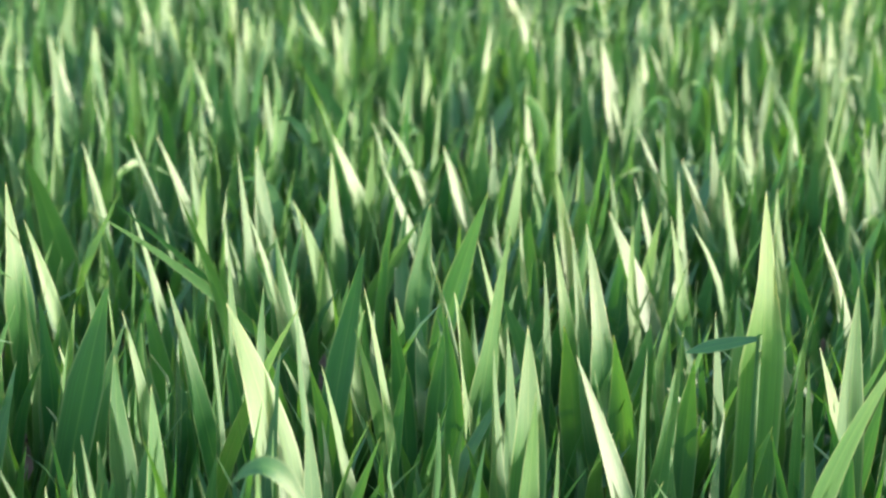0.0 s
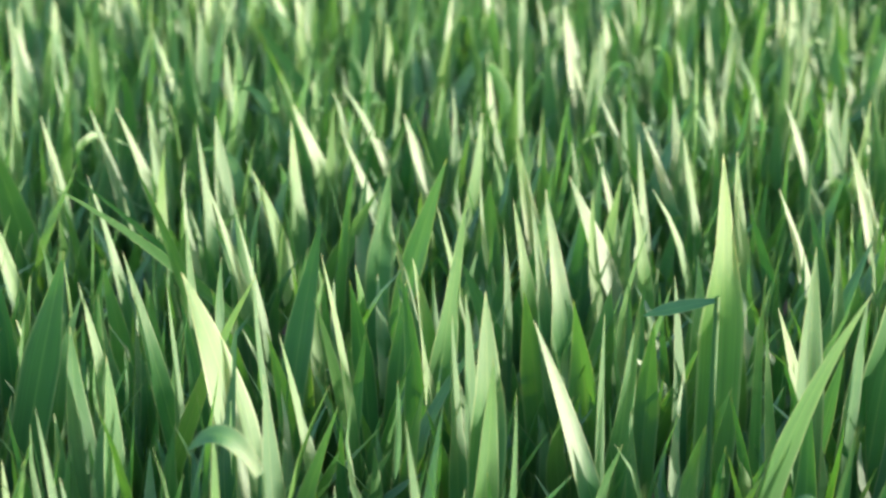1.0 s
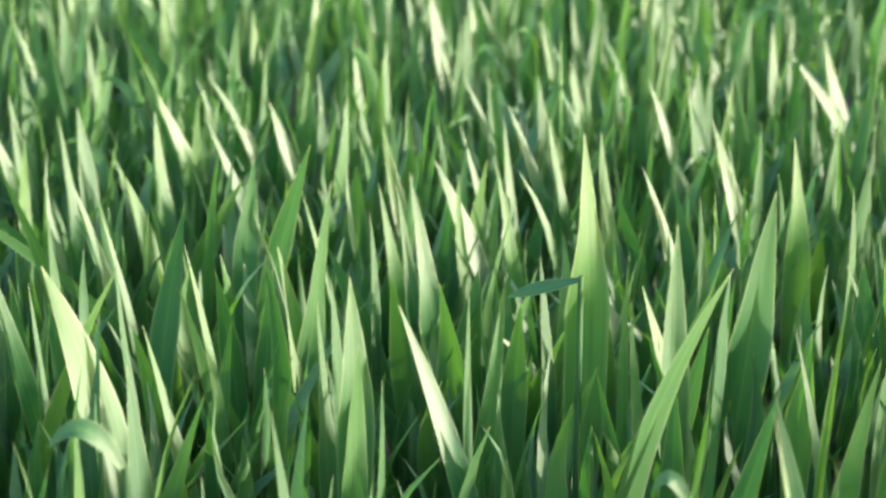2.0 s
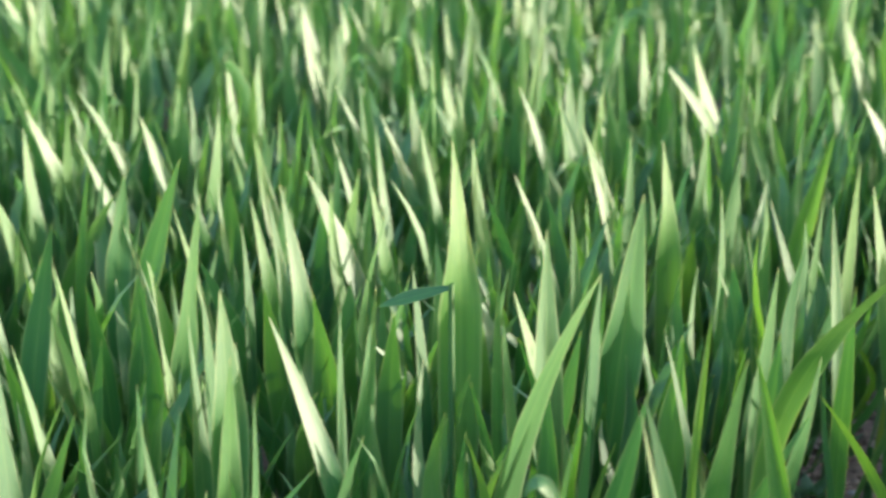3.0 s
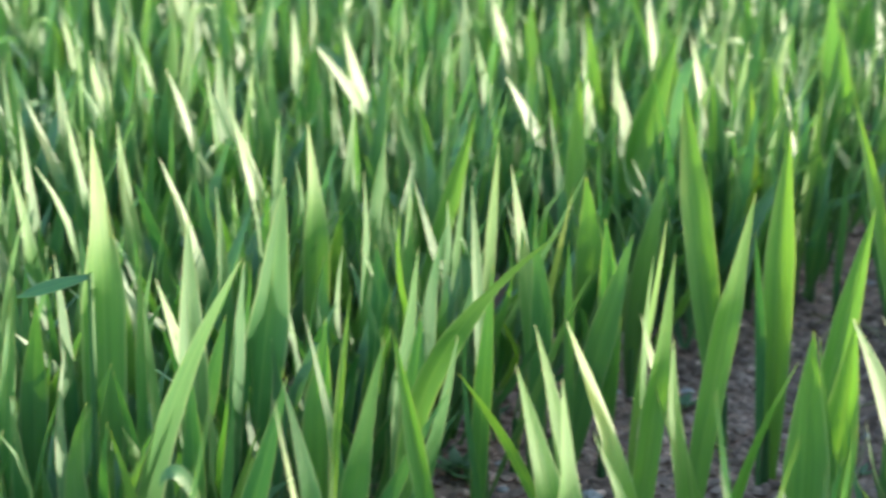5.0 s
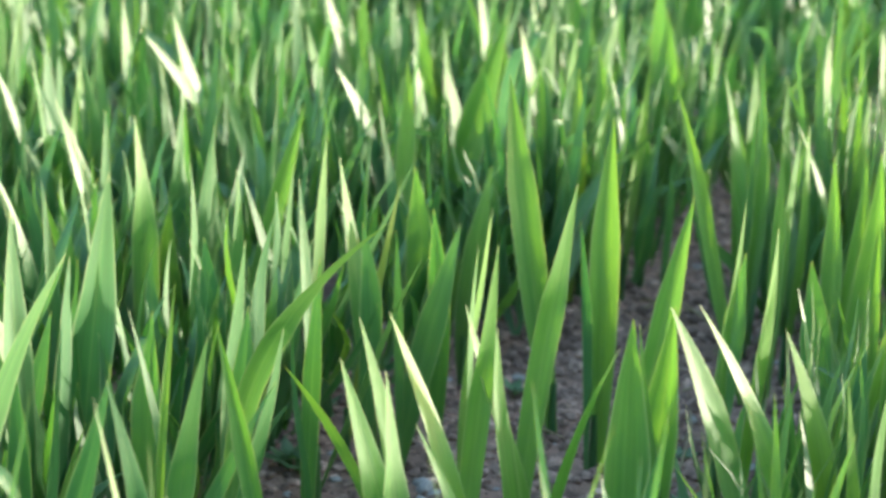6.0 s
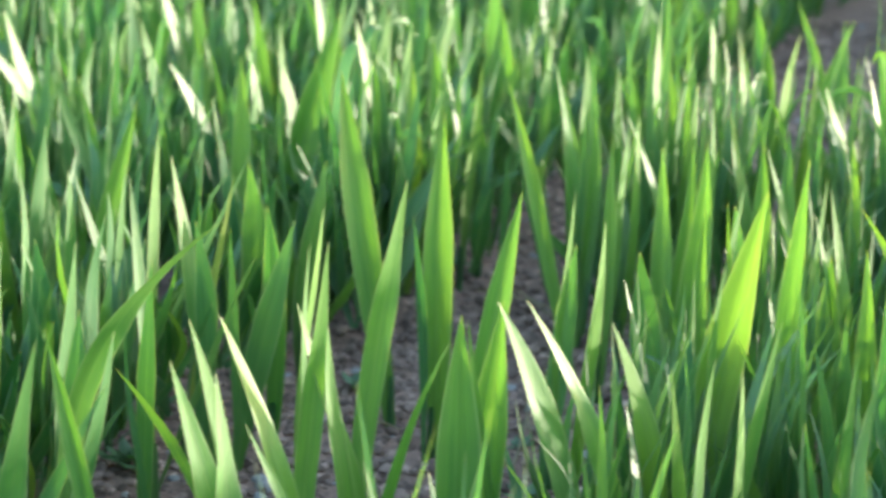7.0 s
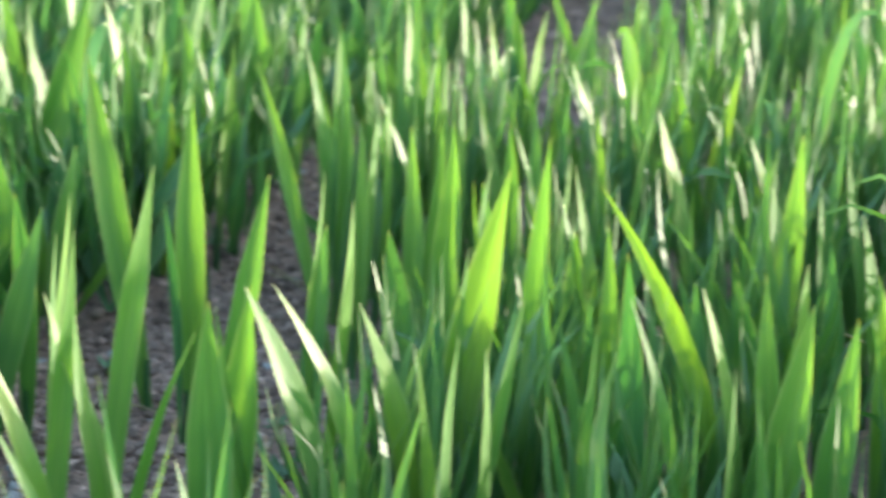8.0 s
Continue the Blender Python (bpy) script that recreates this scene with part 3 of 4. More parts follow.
wheat(-0.284, 1.059, (0.000, 0.000, 0.004, -0.008, -0.002, 0.178, 24.6, -4.8, -25, -6, 0))
wheat(0.175, 1.063, (0.000, 0.000, 0.004, 0.040, -0.007, 0.234, 14.7, -0.5, -2, -14, 2))
wheat(0.124, 1.066, (0.000, 0.000, 0.004, 0.027, -0.003, 0.240, 14.9, 4.1, -20, 48, 3))
wheat(0.250, 1.070, (0.000, 0.000, 0.004, 0.016, -0.003, 0.213, 13.4, -3.0, 39, 11, 3))
wheat(0.586, 1.073, (0.000, 0.000, 0.004, -0.013, 0.006, 0.174, 15.8, -5.4, -50, -5, 0))
wheat(-0.042, 1.074, (0.000, 0.000, 0.004, 0.009, 0.000, 0.199, 13.8, 0.5, 49, 0, 0))
wheat(-0.228, 1.077, (0.000, 0.000, 0.004, -0.010, -0.002, 0.193, 9.0, -1.3, 7, 46, 0))
wheat(-0.471, 1.077, (0.000, 0.000, 0.004, -0.030, -0.013, 0.200, 5.5, -3.7, 17, 49, 0))
wheat(-0.501, 1.078, (0.000, 0.000, 0.004, -0.059, -0.030, 0.233, 10.4, -5.7, 17, -25, 0))
wheat(-0.314, 1.085, (0.000, 0.000, 0.004, -0.014, -0.004, 0.174, 18.5, -2.3, -11, -1, 0))
wheat(-0.650, 1.088, (0.000, 0.000, 0.004, -0.030, -0.018, 0.200, 10.8, -6.2, 12, 43, 0))
wheat(-0.375, 1.104, (0.000, 0.000, 0.004, -0.040, -0.014, 0.205, 8.2, -4.9, 54, 10, 0))
wheat(-0.427, 1.109, (0.000, 0.000, 0.004, 0.038, 0.012, 0.235, 17.3, 11.7, -30, 23, 0))
wheat(-0.298, 1.123, (-0.002, -0.009, 0.004, -0.026, -0.015, 0.228, 16.1, -4.1, -3, 48, 0), (0.004, -0.000, 0.004, 0.012, 0.001, 0.167, 22.6, 2.1, 6, 6, 0), (-0.002, 0.009, 0.004, 0.031, 0.016, 0.206, 5.8, 4.6, 57, -5, 0))
wheat(0.093, 1.116, (0.000, 0.000, 0.004, 0.015, -0.001, 0.208, 7.4, 1.9, 48, 11, 3))
wheat(0.456, 1.118, (0.000, 0.000, 0.004, -0.045, 0.015, 0.199, 6.8, -2.9, 33, 1, 3))
wheat(-0.034, 1.124, (0.000, 0.000, 0.004, 0.016, 0.000, 0.199, 12.5, 1.8, 44, -5, 0))
wheat(-0.447, 1.128, (0.000, 0.000, 0.004, -0.168, -0.094, 0.222, 7.1, -25.0, 15, 19, 0))
wheat(0.327, 1.133, (-0.012, -0.005, 0.004, -0.025, -0.002, 0.173, 20.1, -2.2, -28, 23, 0), (0.012, 0.005, 0.004, 0.016, 0.004, 0.198, 10.5, -3.0, -13, 7, 2))
wheat(0.433, 1.130, (0.000, 0.000, 0.004, -0.009, 0.003, 0.170, 18.7, -1.5, -37, -18, 0))
wheat(0.572, 1.130, (0.000, 0.000, 0.004, 0.000, -0.000, 0.228, 18.4, 0.5, -48, -4, 2))
wheat(0.610, 1.131, (0.000, 0.000, 0.004, -0.018, 0.008, 0.197, 10.0, -2.6, 33, -11, 3))
wheat(-0.589, 1.136, (0.000, 0.000, 0.004, -0.040, -0.021, 0.203, 6.6, -1.7, 33, 44, 0))
wheat(-0.344, 1.141, (-0.009, -0.004, 0.004, -0.013, -0.005, 0.197, 7.0, -0.8, 44, 7, 0), (0.009, 0.004, 0.004, -0.039, -0.011, 0.175, 14.6, -6.8, 0, 18, 0))
wheat(-0.254, 1.140, (0.000, 0.000, 0.004, -0.006, -0.001, 0.167, 6.7, -4.5, -24, 13, 0))
wheat(0.007, 1.167, (-0.002, -0.012, 0.004, -0.012, -0.012, 0.217, 8.3, -1.6, 36, -6, 0), (0.002, 0.012, 0.004, 0.064, 0.008, 0.161, 7.3, 4.4, 45, 4, 3))
wheat(-0.519, 1.155, (0.000, 0.000, 0.004, -0.038, -0.017, 0.206, 9.6, -6.8, 16, 54, 0))
wheat(-0.058, 1.170, (0.005, -0.011, 0.004, -0.004, -0.011, 0.178, 17.7, -2.9, -14, 9, 0), (-0.005, 0.011, 0.004, -0.013, 0.010, 0.218, 9.4, -2.1, 52, -10, 0))
wheat(-0.470, 1.160, (0.000, 0.000, 0.004, -0.155, -0.085, 0.221, 5.7, -18.9, -1, 2, 0))
wheat(0.260, 1.169, (0.003, -0.006, 0.004, 0.007, -0.007, 0.205, 8.1, 0.8, 42, 0, 3), (-0.003, 0.006, 0.004, 0.011, 0.003, 0.168, 16.9, 0.4, -44, -17, 0))
wheat(-0.360, 1.168, (0.000, 0.000, 0.004, -0.046, -0.015, 0.203, 8.0, -6.2, 66, 0, 0))
wheat(0.467, 1.170, (0.000, 0.000, 0.004, -0.031, 0.010, 0.200, 9.0, -3.3, -31, 50, 3))
wheat(-0.332, 1.180, (0.003, -0.004, 0.004, -0.018, -0.009, 0.205, 8.8, -2.2, 0, 50, 0), (-0.003, 0.004, 0.004, -0.031, -0.004, 0.203, 9.5, -1.7, 2, 49, 0))
wheat(0.601, 1.179, (0.000, 0.000, 0.004, -0.020, 0.009, 0.198, 7.7, -1.6, 29, 6, 3))
wheat(0.428, 1.184, (0.000, 0.000, 0.004, 0.006, -0.002, 0.204, 6.4, 2.9, 28, 10, 3))
wheat(0.665, 1.188, (0.000, 0.000, 0.004, -0.026, 0.013, 0.208, 9.6, -5.2, 16, 2, 3))
wheat(0.635, 1.189, (0.000, 0.000, 0.004, -0.062, 0.027, 0.208, 16.9, -7.1, 28, -2, 3))
wheat(0.048, 1.197, (0.011, -0.005, 0.004, 0.007, -0.005, 0.174, 6.4, -0.9, -15, 4, 0), (-0.011, 0.005, 0.004, -0.014, 0.005, 0.176, 14.3, -4.8, -14, 7, 0))
wheat(-0.461, 1.197, (0.000, 0.000, 0.004, 0.007, 0.003, 0.207, 17.0, 4.7, 2, 44, 0))
wheat(0.369, 1.198, (0.000, 0.000, 0.004, 0.015, -0.004, 0.198, 9.8, 6.4, 38, -10, 3))
wheat(-0.153, 1.200, (0.000, 0.000, 0.004, -0.011, -0.001, 0.206, 8.6, -0.9, -5, 43, 0))
wheat(-0.518, 1.210, (0.000, 0.000, 0.004, -0.032, -0.014, 0.201, 13.6, -15.8, 62, -6, 0))
wheat(0.398, 1.217, (0.000, 0.000, 0.004, -0.012, 0.004, 0.176, 23.8, -4.8, -54, 10, 0))
wheat(0.189, 1.224, (-0.005, -0.006, 0.004, -0.016, -0.005, 0.175, 7.5, -1.4, -36, 22, 0), (0.005, 0.006, 0.004, 0.004, 0.006, 0.240, 19.8, 2.4, 0, -7, 2))
wheat(0.052, 1.223, (0.008, -0.002, 0.004, 0.045, -0.005, 0.176, 18.8, 2.5, -16, -7, 0), (-0.008, 0.002, 0.004, -0.033, 0.003, 0.217, 12.7, -2.9, -1, 44, 0))
wheat(0.348, 1.224, (0.000, 0.000, 0.004, 0.016, -0.004, 0.218, 19.7, -4.5, -35, 6, 2))
wheat(0.026, 1.233, (0.000, 0.000, 0.004, 0.033, -0.002, 0.200, 5.9, 2.5, 13, 9, 1))
wheat(-0.305, 1.236, (0.000, 0.000, 0.004, -0.020, -0.005, 0.197, 9.5, -0.6, 53, -7, 0))
wheat(0.084, 1.237, (0.000, 0.000, 0.004, -0.004, 0.000, 0.176, 19.8, -2.2, -47, 1, 0))
wheat(-0.056, 1.240, (0.000, 0.000, 0.004, 0.010, 0.000, 0.200, 13.5, -2.9, 44, -10, 0))
wheat(-0.283, 1.255, (0.004, -0.012, 0.004, -0.019, -0.017, 0.203, 11.2, -2.2, 4, 45, 0), (-0.004, 0.012, 0.004, -0.064, -0.003, 0.199, 14.9, -12.7, 55, -4, 0))
wheat(-0.001, 1.261, (0.006, -0.009, 0.004, 0.012, -0.010, 0.222, 9.6, 2.0, 41, 1, 0), (0.004, -0.003, 0.004, -0.043, -0.004, 0.195, 7.1, -4.2, 36, 9, 0), (-0.010, 0.012, 0.004, 0.071, 0.008, 0.203, 6.3, 6.6, 43, 11, 0))
wheat(-0.736, 1.252, (0.000, 0.000, 0.004, -0.039, -0.023, 0.203, 27.0, -7.0, -5, 22, 0))
wheat(-0.025, 1.254, (0.000, 0.000, 0.004, 0.015, 0.000, 0.201, 9.6, 1.8, 41, 10, 0))
wheat(-0.541, 1.257, (0.000, 0.000, 0.004, 0.052, 0.018, 0.174, 15.8, 11.5, 16, 24, 0))
wheat(-0.644, 1.265, (0.000, 0.000, 0.004, -0.003, -0.002, 0.195, 11.7, 1.3, 59, 10, 0))
wheat(0.574, 1.267, (0.000, 0.000, 0.004, -0.044, 0.016, 0.212, 17.0, -5.9, 28, 6, 3))
wheat(-0.173, 1.270, (0.000, 0.000, 0.004, -0.037, -0.005, 0.203, 13.4, -8.1, 3, 53, 0))
wheat(-0.108, 1.274, (0.000, 0.000, 0.004, -0.006, -0.001, 0.228, 17.8, -2.4, -2, 48, 0))
wheat(0.359, 1.285, (0.004, -0.005, 0.004, 0.011, -0.007, 0.202, 13.3, -1.4, -7, -11, 2), (-0.004, 0.005, 0.004, -0.007, 0.006, 0.198, 15.6, -4.6, -32, -9, 2))
wheat(0.425, 1.283, (0.000, 0.000, 0.004, -0.004, 0.001, 0.203, 14.3, -0.6, -11, 10, 2))
wheat(0.169, 1.289, (0.000, 0.000, 0.004, -0.038, 0.003, 0.256, 20.5, 1.0, 2, 14, 2))
wheat(0.476, 1.294, (0.000, 0.000, 0.004, -0.045, 0.014, 0.199, 8.1, -4.8, -25, 51, 3))
wheat(-0.344, 1.295, (0.000, 0.000, 0.004, 0.022, 0.005, 0.196, 15.3, 5.2, -3, 49, 0))
wheat(-0.619, 1.296, (0.000, 0.000, 0.004, -0.015, -0.007, 0.205, 9.1, -2.2, 20, 44, 0))
wheat(-0.745, 1.310, (0.000, 0.000, 0.004, -0.021, -0.012, 0.205, 9.6, -5.9, 21, 48, 0))
wheat(0.516, 1.322, (-0.009, -0.003, 0.004, -0.018, -0.000, 0.197, 13.4, -2.4, -41, 7, 2), (0.009, 0.003, 0.004, 0.026, -0.003, 0.202, 9.7, 4.1, 35, -9, 3))
wheat(0.322, 1.324, (0.000, 0.000, 0.004, 0.002, -0.000, 0.200, 10.5, -2.1, -2, 11, 2))
wheat(-0.202, 1.327, (0.000, 0.000, 0.004, -0.036, -0.006, 0.171, 11.0, -4.4, -23, 12, 0))
wheat(-0.358, 1.329, (0.000, 0.000, 0.004, 0.002, 0.000, 0.169, 16.1, 0.8, -19, -10, 0))
wheat(-0.632, 1.335, (0.000, 0.000, 0.004, -0.007, -0.003, 0.205, 16.2, -5.1, 63, -9, 0))
wheat(0.462, 1.336, (0.000, 0.000, 0.004, -0.006, 0.002, 0.203, 14.0, -0.7, -13, 11, 2))
wheat(-0.236, 1.336, (0.000, 0.000, 0.004, -0.014, -0.002, 0.208, 16.0, -3.8, 52, 8, 0))
wheat(-0.435, 1.342, (0.000, 0.000, 0.004, 0.006, 0.002, 0.171, 27.0, 0.2, -12, 12, 0))
wheat(0.376, 1.345, (0.000, 0.000, 0.004, -0.007, 0.002, 0.197, 10.6, -1.0, 35, 7, 3))
wheat(0.068, 1.353, (0.000, 0.000, 0.004, 0.004, -0.000, 0.175, 23.3, -7.1, -32, -18, 0))
wheat(0.325, 1.360, (-0.011, -0.006, 0.004, -0.070, 0.003, 0.238, 10.5, -0.8, -4, 0, 2), (0.011, 0.006, 0.004, 0.021, 0.004, 0.205, 13.4, 2.5, 39, -4, 3))
wheat(-0.475, 1.355, (0.000, 0.000, 0.004, -0.064, -0.024, 0.202, 8.4, -3.6, 11, 47, 0))
wheat(-0.310, 1.356, (0.000, 0.000, 0.004, -0.043, -0.010, 0.206, 7.3, -2.8, 4, 51, 0))
wheat(-0.577, 1.363, (0.000, 0.000, 0.004, -0.012, -0.005, 0.203, 16.2, 1.3, 15, 47, 0))
wheat(-0.688, 1.369, (-0.013, -0.001, 0.004, -0.061, -0.027, 0.207, 12.5, -3.1, 17, 50, 0), (0.013, 0.001, 0.004, -0.039, -0.026, 0.207, 11.4, -6.4, 22, 45, 0))
wheat(-0.059, 1.371, (0.008, -0.002, 0.004, 0.054, -0.002, 0.218, 14.2, 4.3, 3, 4, 2), (-0.008, 0.002, 0.004, -0.010, 0.002, 0.197, 8.1, -1.6, 41, -2, 0))
wheat(-0.379, 1.371, (0.000, 0.000, 0.004, -0.036, -0.010, 0.200, 14.2, -3.4, 46, -8, 0))
wheat(-0.148, 1.378, (0.000, 0.000, 0.004, 0.003, 0.000, 0.202, 10.4, -0.4, 46, 0, 0))
wheat(0.463, 1.385, (0.000, 0.000, 0.004, -0.036, 0.010, 0.204, 17.0, -8.0, 40, -1, 3))
wheat(0.414, 1.391, (0.004, -0.003, 0.004, -0.001, -0.002, 0.205, 11.4, -0.1, 33, -7, 3), (-0.004, 0.003, 0.004, -0.062, 0.016, 0.196, 8.4, -6.4, 41, -10, 3))
wheat(0.112, 1.389, (0.000, 0.000, 0.004, 0.017, -0.002, 0.170, 17.1, 4.1, -14, -8, 0))
wheat(-0.317, 1.391, (0.000, 0.000, 0.004, -0.014, -0.003, 0.201, 9.3, -1.5, 53, -5, 0))
wheat(0.354, 1.400, (0.000, 0.000, 0.004, 0.006, -0.001, 0.201, 11.0, -3.9, 39, -4, 3))
wheat(-0.709, 1.402, (0.000, 0.000, 0.004, -0.016, -0.008, 0.202, 15.7, -3.3, 63, 2, 0))
wheat(-0.132, 1.404, (0.000, 0.000, 0.004, -0.050, -0.007, 0.206, 17.0, -5.7, 46, -5, 0))
wheat(0.691, 1.409, (0.000, 0.000, 0.004, -0.072, 0.029, 0.196, 7.6, -3.6, 33, 11, 3))
wheat(-0.472, 1.416, (0.000, 0.000, 0.004, 0.013, 0.004, 0.208, 17.0, 5.3, 60, -1, 0))
wheat(-0.285, 1.420, (0.000, 0.000, 0.004, -0.019, -0.004, 0.200, 12.5, -3.1, 14, 49, 0))
wheat(0.635, 1.435, (-0.011, -0.010, 0.004, -0.085, 0.016, 0.196, 9.9, -12.1, 24, -12, 3), (0.007, -0.001, 0.004, -0.031, 0.013, 0.205, 17.2, -1.8, -53, -3, 2), (0.005, 0.011, 0.004, 0.021, 0.004, 0.208, 16.2, 4.4, -49, -14, 2))
wheat(0.075, 1.431, (0.000, 0.000, 0.004, -0.027, 0.001, 0.203, 8.2, -1.9, -4, 43, 0))
wheat(0.332, 1.446, (-0.005, -0.012, 0.004, 0.001, -0.013, 0.204, 10.3, -5.5, -14, -8, 2), (0.005, 0.012, 0.004, -0.024, 0.017, 0.223, 9.6, -5.1, -19, 45, 3))
wheat(-0.108, 1.438, (0.000, 0.000, 0.004, 0.012, 0.001, 0.200, 14.2, 0.5, -2, 52, 0))
wheat(-0.596, 1.442, (0.000, 0.000, 0.004, 0.007, 0.003, 0.196, 10.7, 1.0, 44, -9, 0))
wheat(-0.441, 1.446, (0.000, 0.000, 0.004, -0.015, -0.004, 0.202, 14.1, -0.5, 5, 45, 0))
wheat(-0.490, 1.454, (0.000, 0.000, 0.004, -0.039, -0.013, 0.198, 15.3, -6.3, 6, 52, 0))
wheat(0.403, 1.456, (0.000, 0.000, 0.004, 0.013, -0.003, 0.202, 10.6, -0.9, -23, 49, 3))
wheat(-0.574, 1.461, (0.000, 0.000, 0.004, -0.048, -0.019, 0.197, 21.5, -5.2, 6, 53, 0))
wheat(-0.418, 1.467, (0.000, 0.000, 0.004, -0.006, -0.002, 0.204, 8.8, 1.0, 22, -2, 2))
wheat(-0.864, 1.472, (0.000, 0.000, 0.004, 0.018, 0.010, 0.195, 8.5, -0.3, 52, 0, 0))
wheat(-0.032, 1.480, (0.000, 0.000, 0.004, 0.005, 0.000, 0.200, 9.4, 0.3, 41, -11, 0))
wheat(0.424, 1.481, (0.000, 0.000, 0.004, 0.001, -0.000, 0.206, 16.2, -0.1, 34, 11, 3))
wheat(-0.293, 1.481, (0.000, 0.000, 0.004, -0.053, -0.011, 0.199, 9.6, -5.5, 8, 51, 0))
wheat(0.587, 1.486, (0.000, 0.000, 0.004, -0.052, 0.017, 0.200, 14.5, -6.0, 32, -2, 3))
wheat(0.236, 1.488, (0.000, 0.000, 0.004, -0.019, 0.002, 0.174, 5.7, -3.2, -30, -13, 0))
wheat(0.811, 1.488, (0.000, 0.000, 0.004, -0.016, 0.008, 0.198, 17.0, -5.7, 31, -5, 3))
wheat(0.674, 1.489, (0.000, 0.000, 0.004, 0.023, -0.010, 0.200, 17.0, 7.8, 31, 9, 3))
wheat(-0.530, 1.500, (0.000, 0.000, 0.004, -0.063, -0.024, 0.205, 10.2, -13.1, 11, 53, 0))
wheat(0.424, 1.510, (0.000, 0.000, 0.004, -0.013, 0.003, 0.205, 14.4, -2.9, -33, -2, 2))
wheat(0.337, 1.513, (0.000, 0.000, 0.004, -0.012, 0.002, 0.199, 14.0, -6.0, 4, 10, 2))
wheat(-0.200, 1.515, (0.000, 0.000, 0.004, -0.045, -0.006, 0.217, 11.4, -10.1, 5, 47, 0))
wheat(-0.037, 1.516, (0.000, 0.000, 0.004, -0.017, -0.001, 0.199, 9.6, -7.7, 0, 13, 2))
wheat(0.055, 1.523, (0.000, 0.000, 0.004, 0.016, -0.001, 0.213, 14.9, -7.0, 2, -1, 2))
wheat(0.379, 1.527, (0.000, 0.000, 0.004, -0.007, 0.002, 0.203, 10.1, -1.4, -18, 44, 3))
wheat(-0.780, 1.538, (0.000, 0.000, 0.004, -0.005, -0.002, 0.199, 12.8, -2.4, 49, -2, 0))
wheat(-0.526, 1.540, (0.000, 0.000, 0.004, -0.004, -0.001, 0.200, 22.0, 0.7, -14, 52, 0))
wheat(-0.325, 1.554, (0.000, 0.000, 0.004, -0.015, -0.003, 0.205, 17.0, -5.4, 58, -5, 0))
wheat(-0.355, 1.559, (0.000, 0.000, 0.004, -0.046, -0.011, 0.202, 11.0, -9.6, 9, 47, 0))
wheat(-0.659, 1.562, (0.000, 0.000, 0.004, 0.008, 0.003, 0.196, 11.8, 0.2, 56, 6, 0))
wheat(-0.734, 1.569, (0.000, 0.000, 0.004, 0.020, 0.009, 0.206, 11.5, 7.1, 54, 1, 0))
wheat(0.291, 1.570, (0.000, 0.000, 0.004, -0.001, 0.000, 0.132, 6.7, -0.0, -23, -5, 0))
wheat(0.205, 1.574, (0.006, -0.001, 0.004, 0.006, -0.001, 0.202, 16.6, -1.5, -9, -14, 2), (-0.006, 0.001, 0.004, -0.026, 0.003, 0.202, 16.6, -1.8, 0, 5, 2))
wheat(0.073, 1.581, (0.000, 0.000, 0.004, -0.057, 0.001, 0.198, 17.0, -17.9, 49, 5, 0))
wheat(0.550, 1.588, (0.000, 0.000, 0.004, 0.004, -0.001, 0.200, 10.1, 1.3, 30, 2, 3))
wheat(-0.061, 1.597, (0.000, 0.000, 0.004, -0.012, -0.001, 0.206, 8.6, 0.2, 45, -10, 0))
wheat(0.222, 1.598, (0.000, 0.000, 0.004, 0.020, -0.003, 0.198, 12.1, 1.4, 38, -8, 3))
wheat(0.259, 1.600, (0.000, 0.000, 0.004, 0.013, -0.002, 0.200, 12.0, -3.4, 37, -10, 3))
wheat(-1.011, 1.606, (0.000, 0.000, 0.004, 0.008, 0.005, 0.205, 14.7, 1.2, 13, 47, 0))
wheat(-0.113, 1.608, (0.000, 0.000, 0.004, -0.013, -0.001, 0.200, 11.4, -2.6, 54, -3, 0))
wheat(-0.979, 1.610, (0.000, 0.000, 0.004, -0.009, -0.005, 0.197, 17.0, -6.1, 55, -10, 0))
wheat(-0.221, 1.615, (0.000, 0.000, 0.004, 0.029, 0.003, 0.199, 15.6, -1.9, 51, 6, 0))
wheat(0.100, 1.627, (0.000, 0.000, 0.004, 0.056, -0.006, 0.234, 27.0, 2.5, -4, 14, 2))
wheat(-0.614, 1.628, (0.000, 0.000, 0.004, 0.015, 0.005, 0.201, 7.5, -1.2, 56, 5, 0))
wheat(0.280, 1.631, (0.000, 0.000, 0.004, -0.007, 0.001, 0.153, 7.1, -0.6, -27, -10, 0))
wheat(-0.759, 1.638, (0.000, 0.000, 0.004, -0.008, -0.004, 0.207, 13.7, -2.0, 59, 8, 0))
wheat(-0.269, 1.640, (0.000, 0.000, 0.004, 0.000, 0.000, 0.170, 17.6, 0.2, -15, 24, 0))
wheat(0.368, 1.640, (0.000, 0.000, 0.004, 0.001, -0.000, 0.197, 14.8, -3.6, -22, 47, 3))
wheat(-0.218, 1.654, (0.001, -0.010, 0.004, -0.006, -0.010, 0.204, 17.0, -1.2, 47, -1, 0), (-0.001, 0.010, 0.004, 0.002, 0.010, 0.199, 14.9, -0.5, 51, 3, 0))
wheat(0.248, 1.645, (0.000, 0.000, 0.004, -0.011, 0.001, 0.207, 14.4, -1.9, -8, 6, 2))
wheat(-0.306, 1.655, (0.002, -0.002, 0.004, 0.014, -0.000, 0.201, 16.6, -1.1, 44, 12, 0), (-0.002, 0.002, 0.004, -0.027, -0.003, 0.199, 16.8, -3.4, 47, 12, 0))
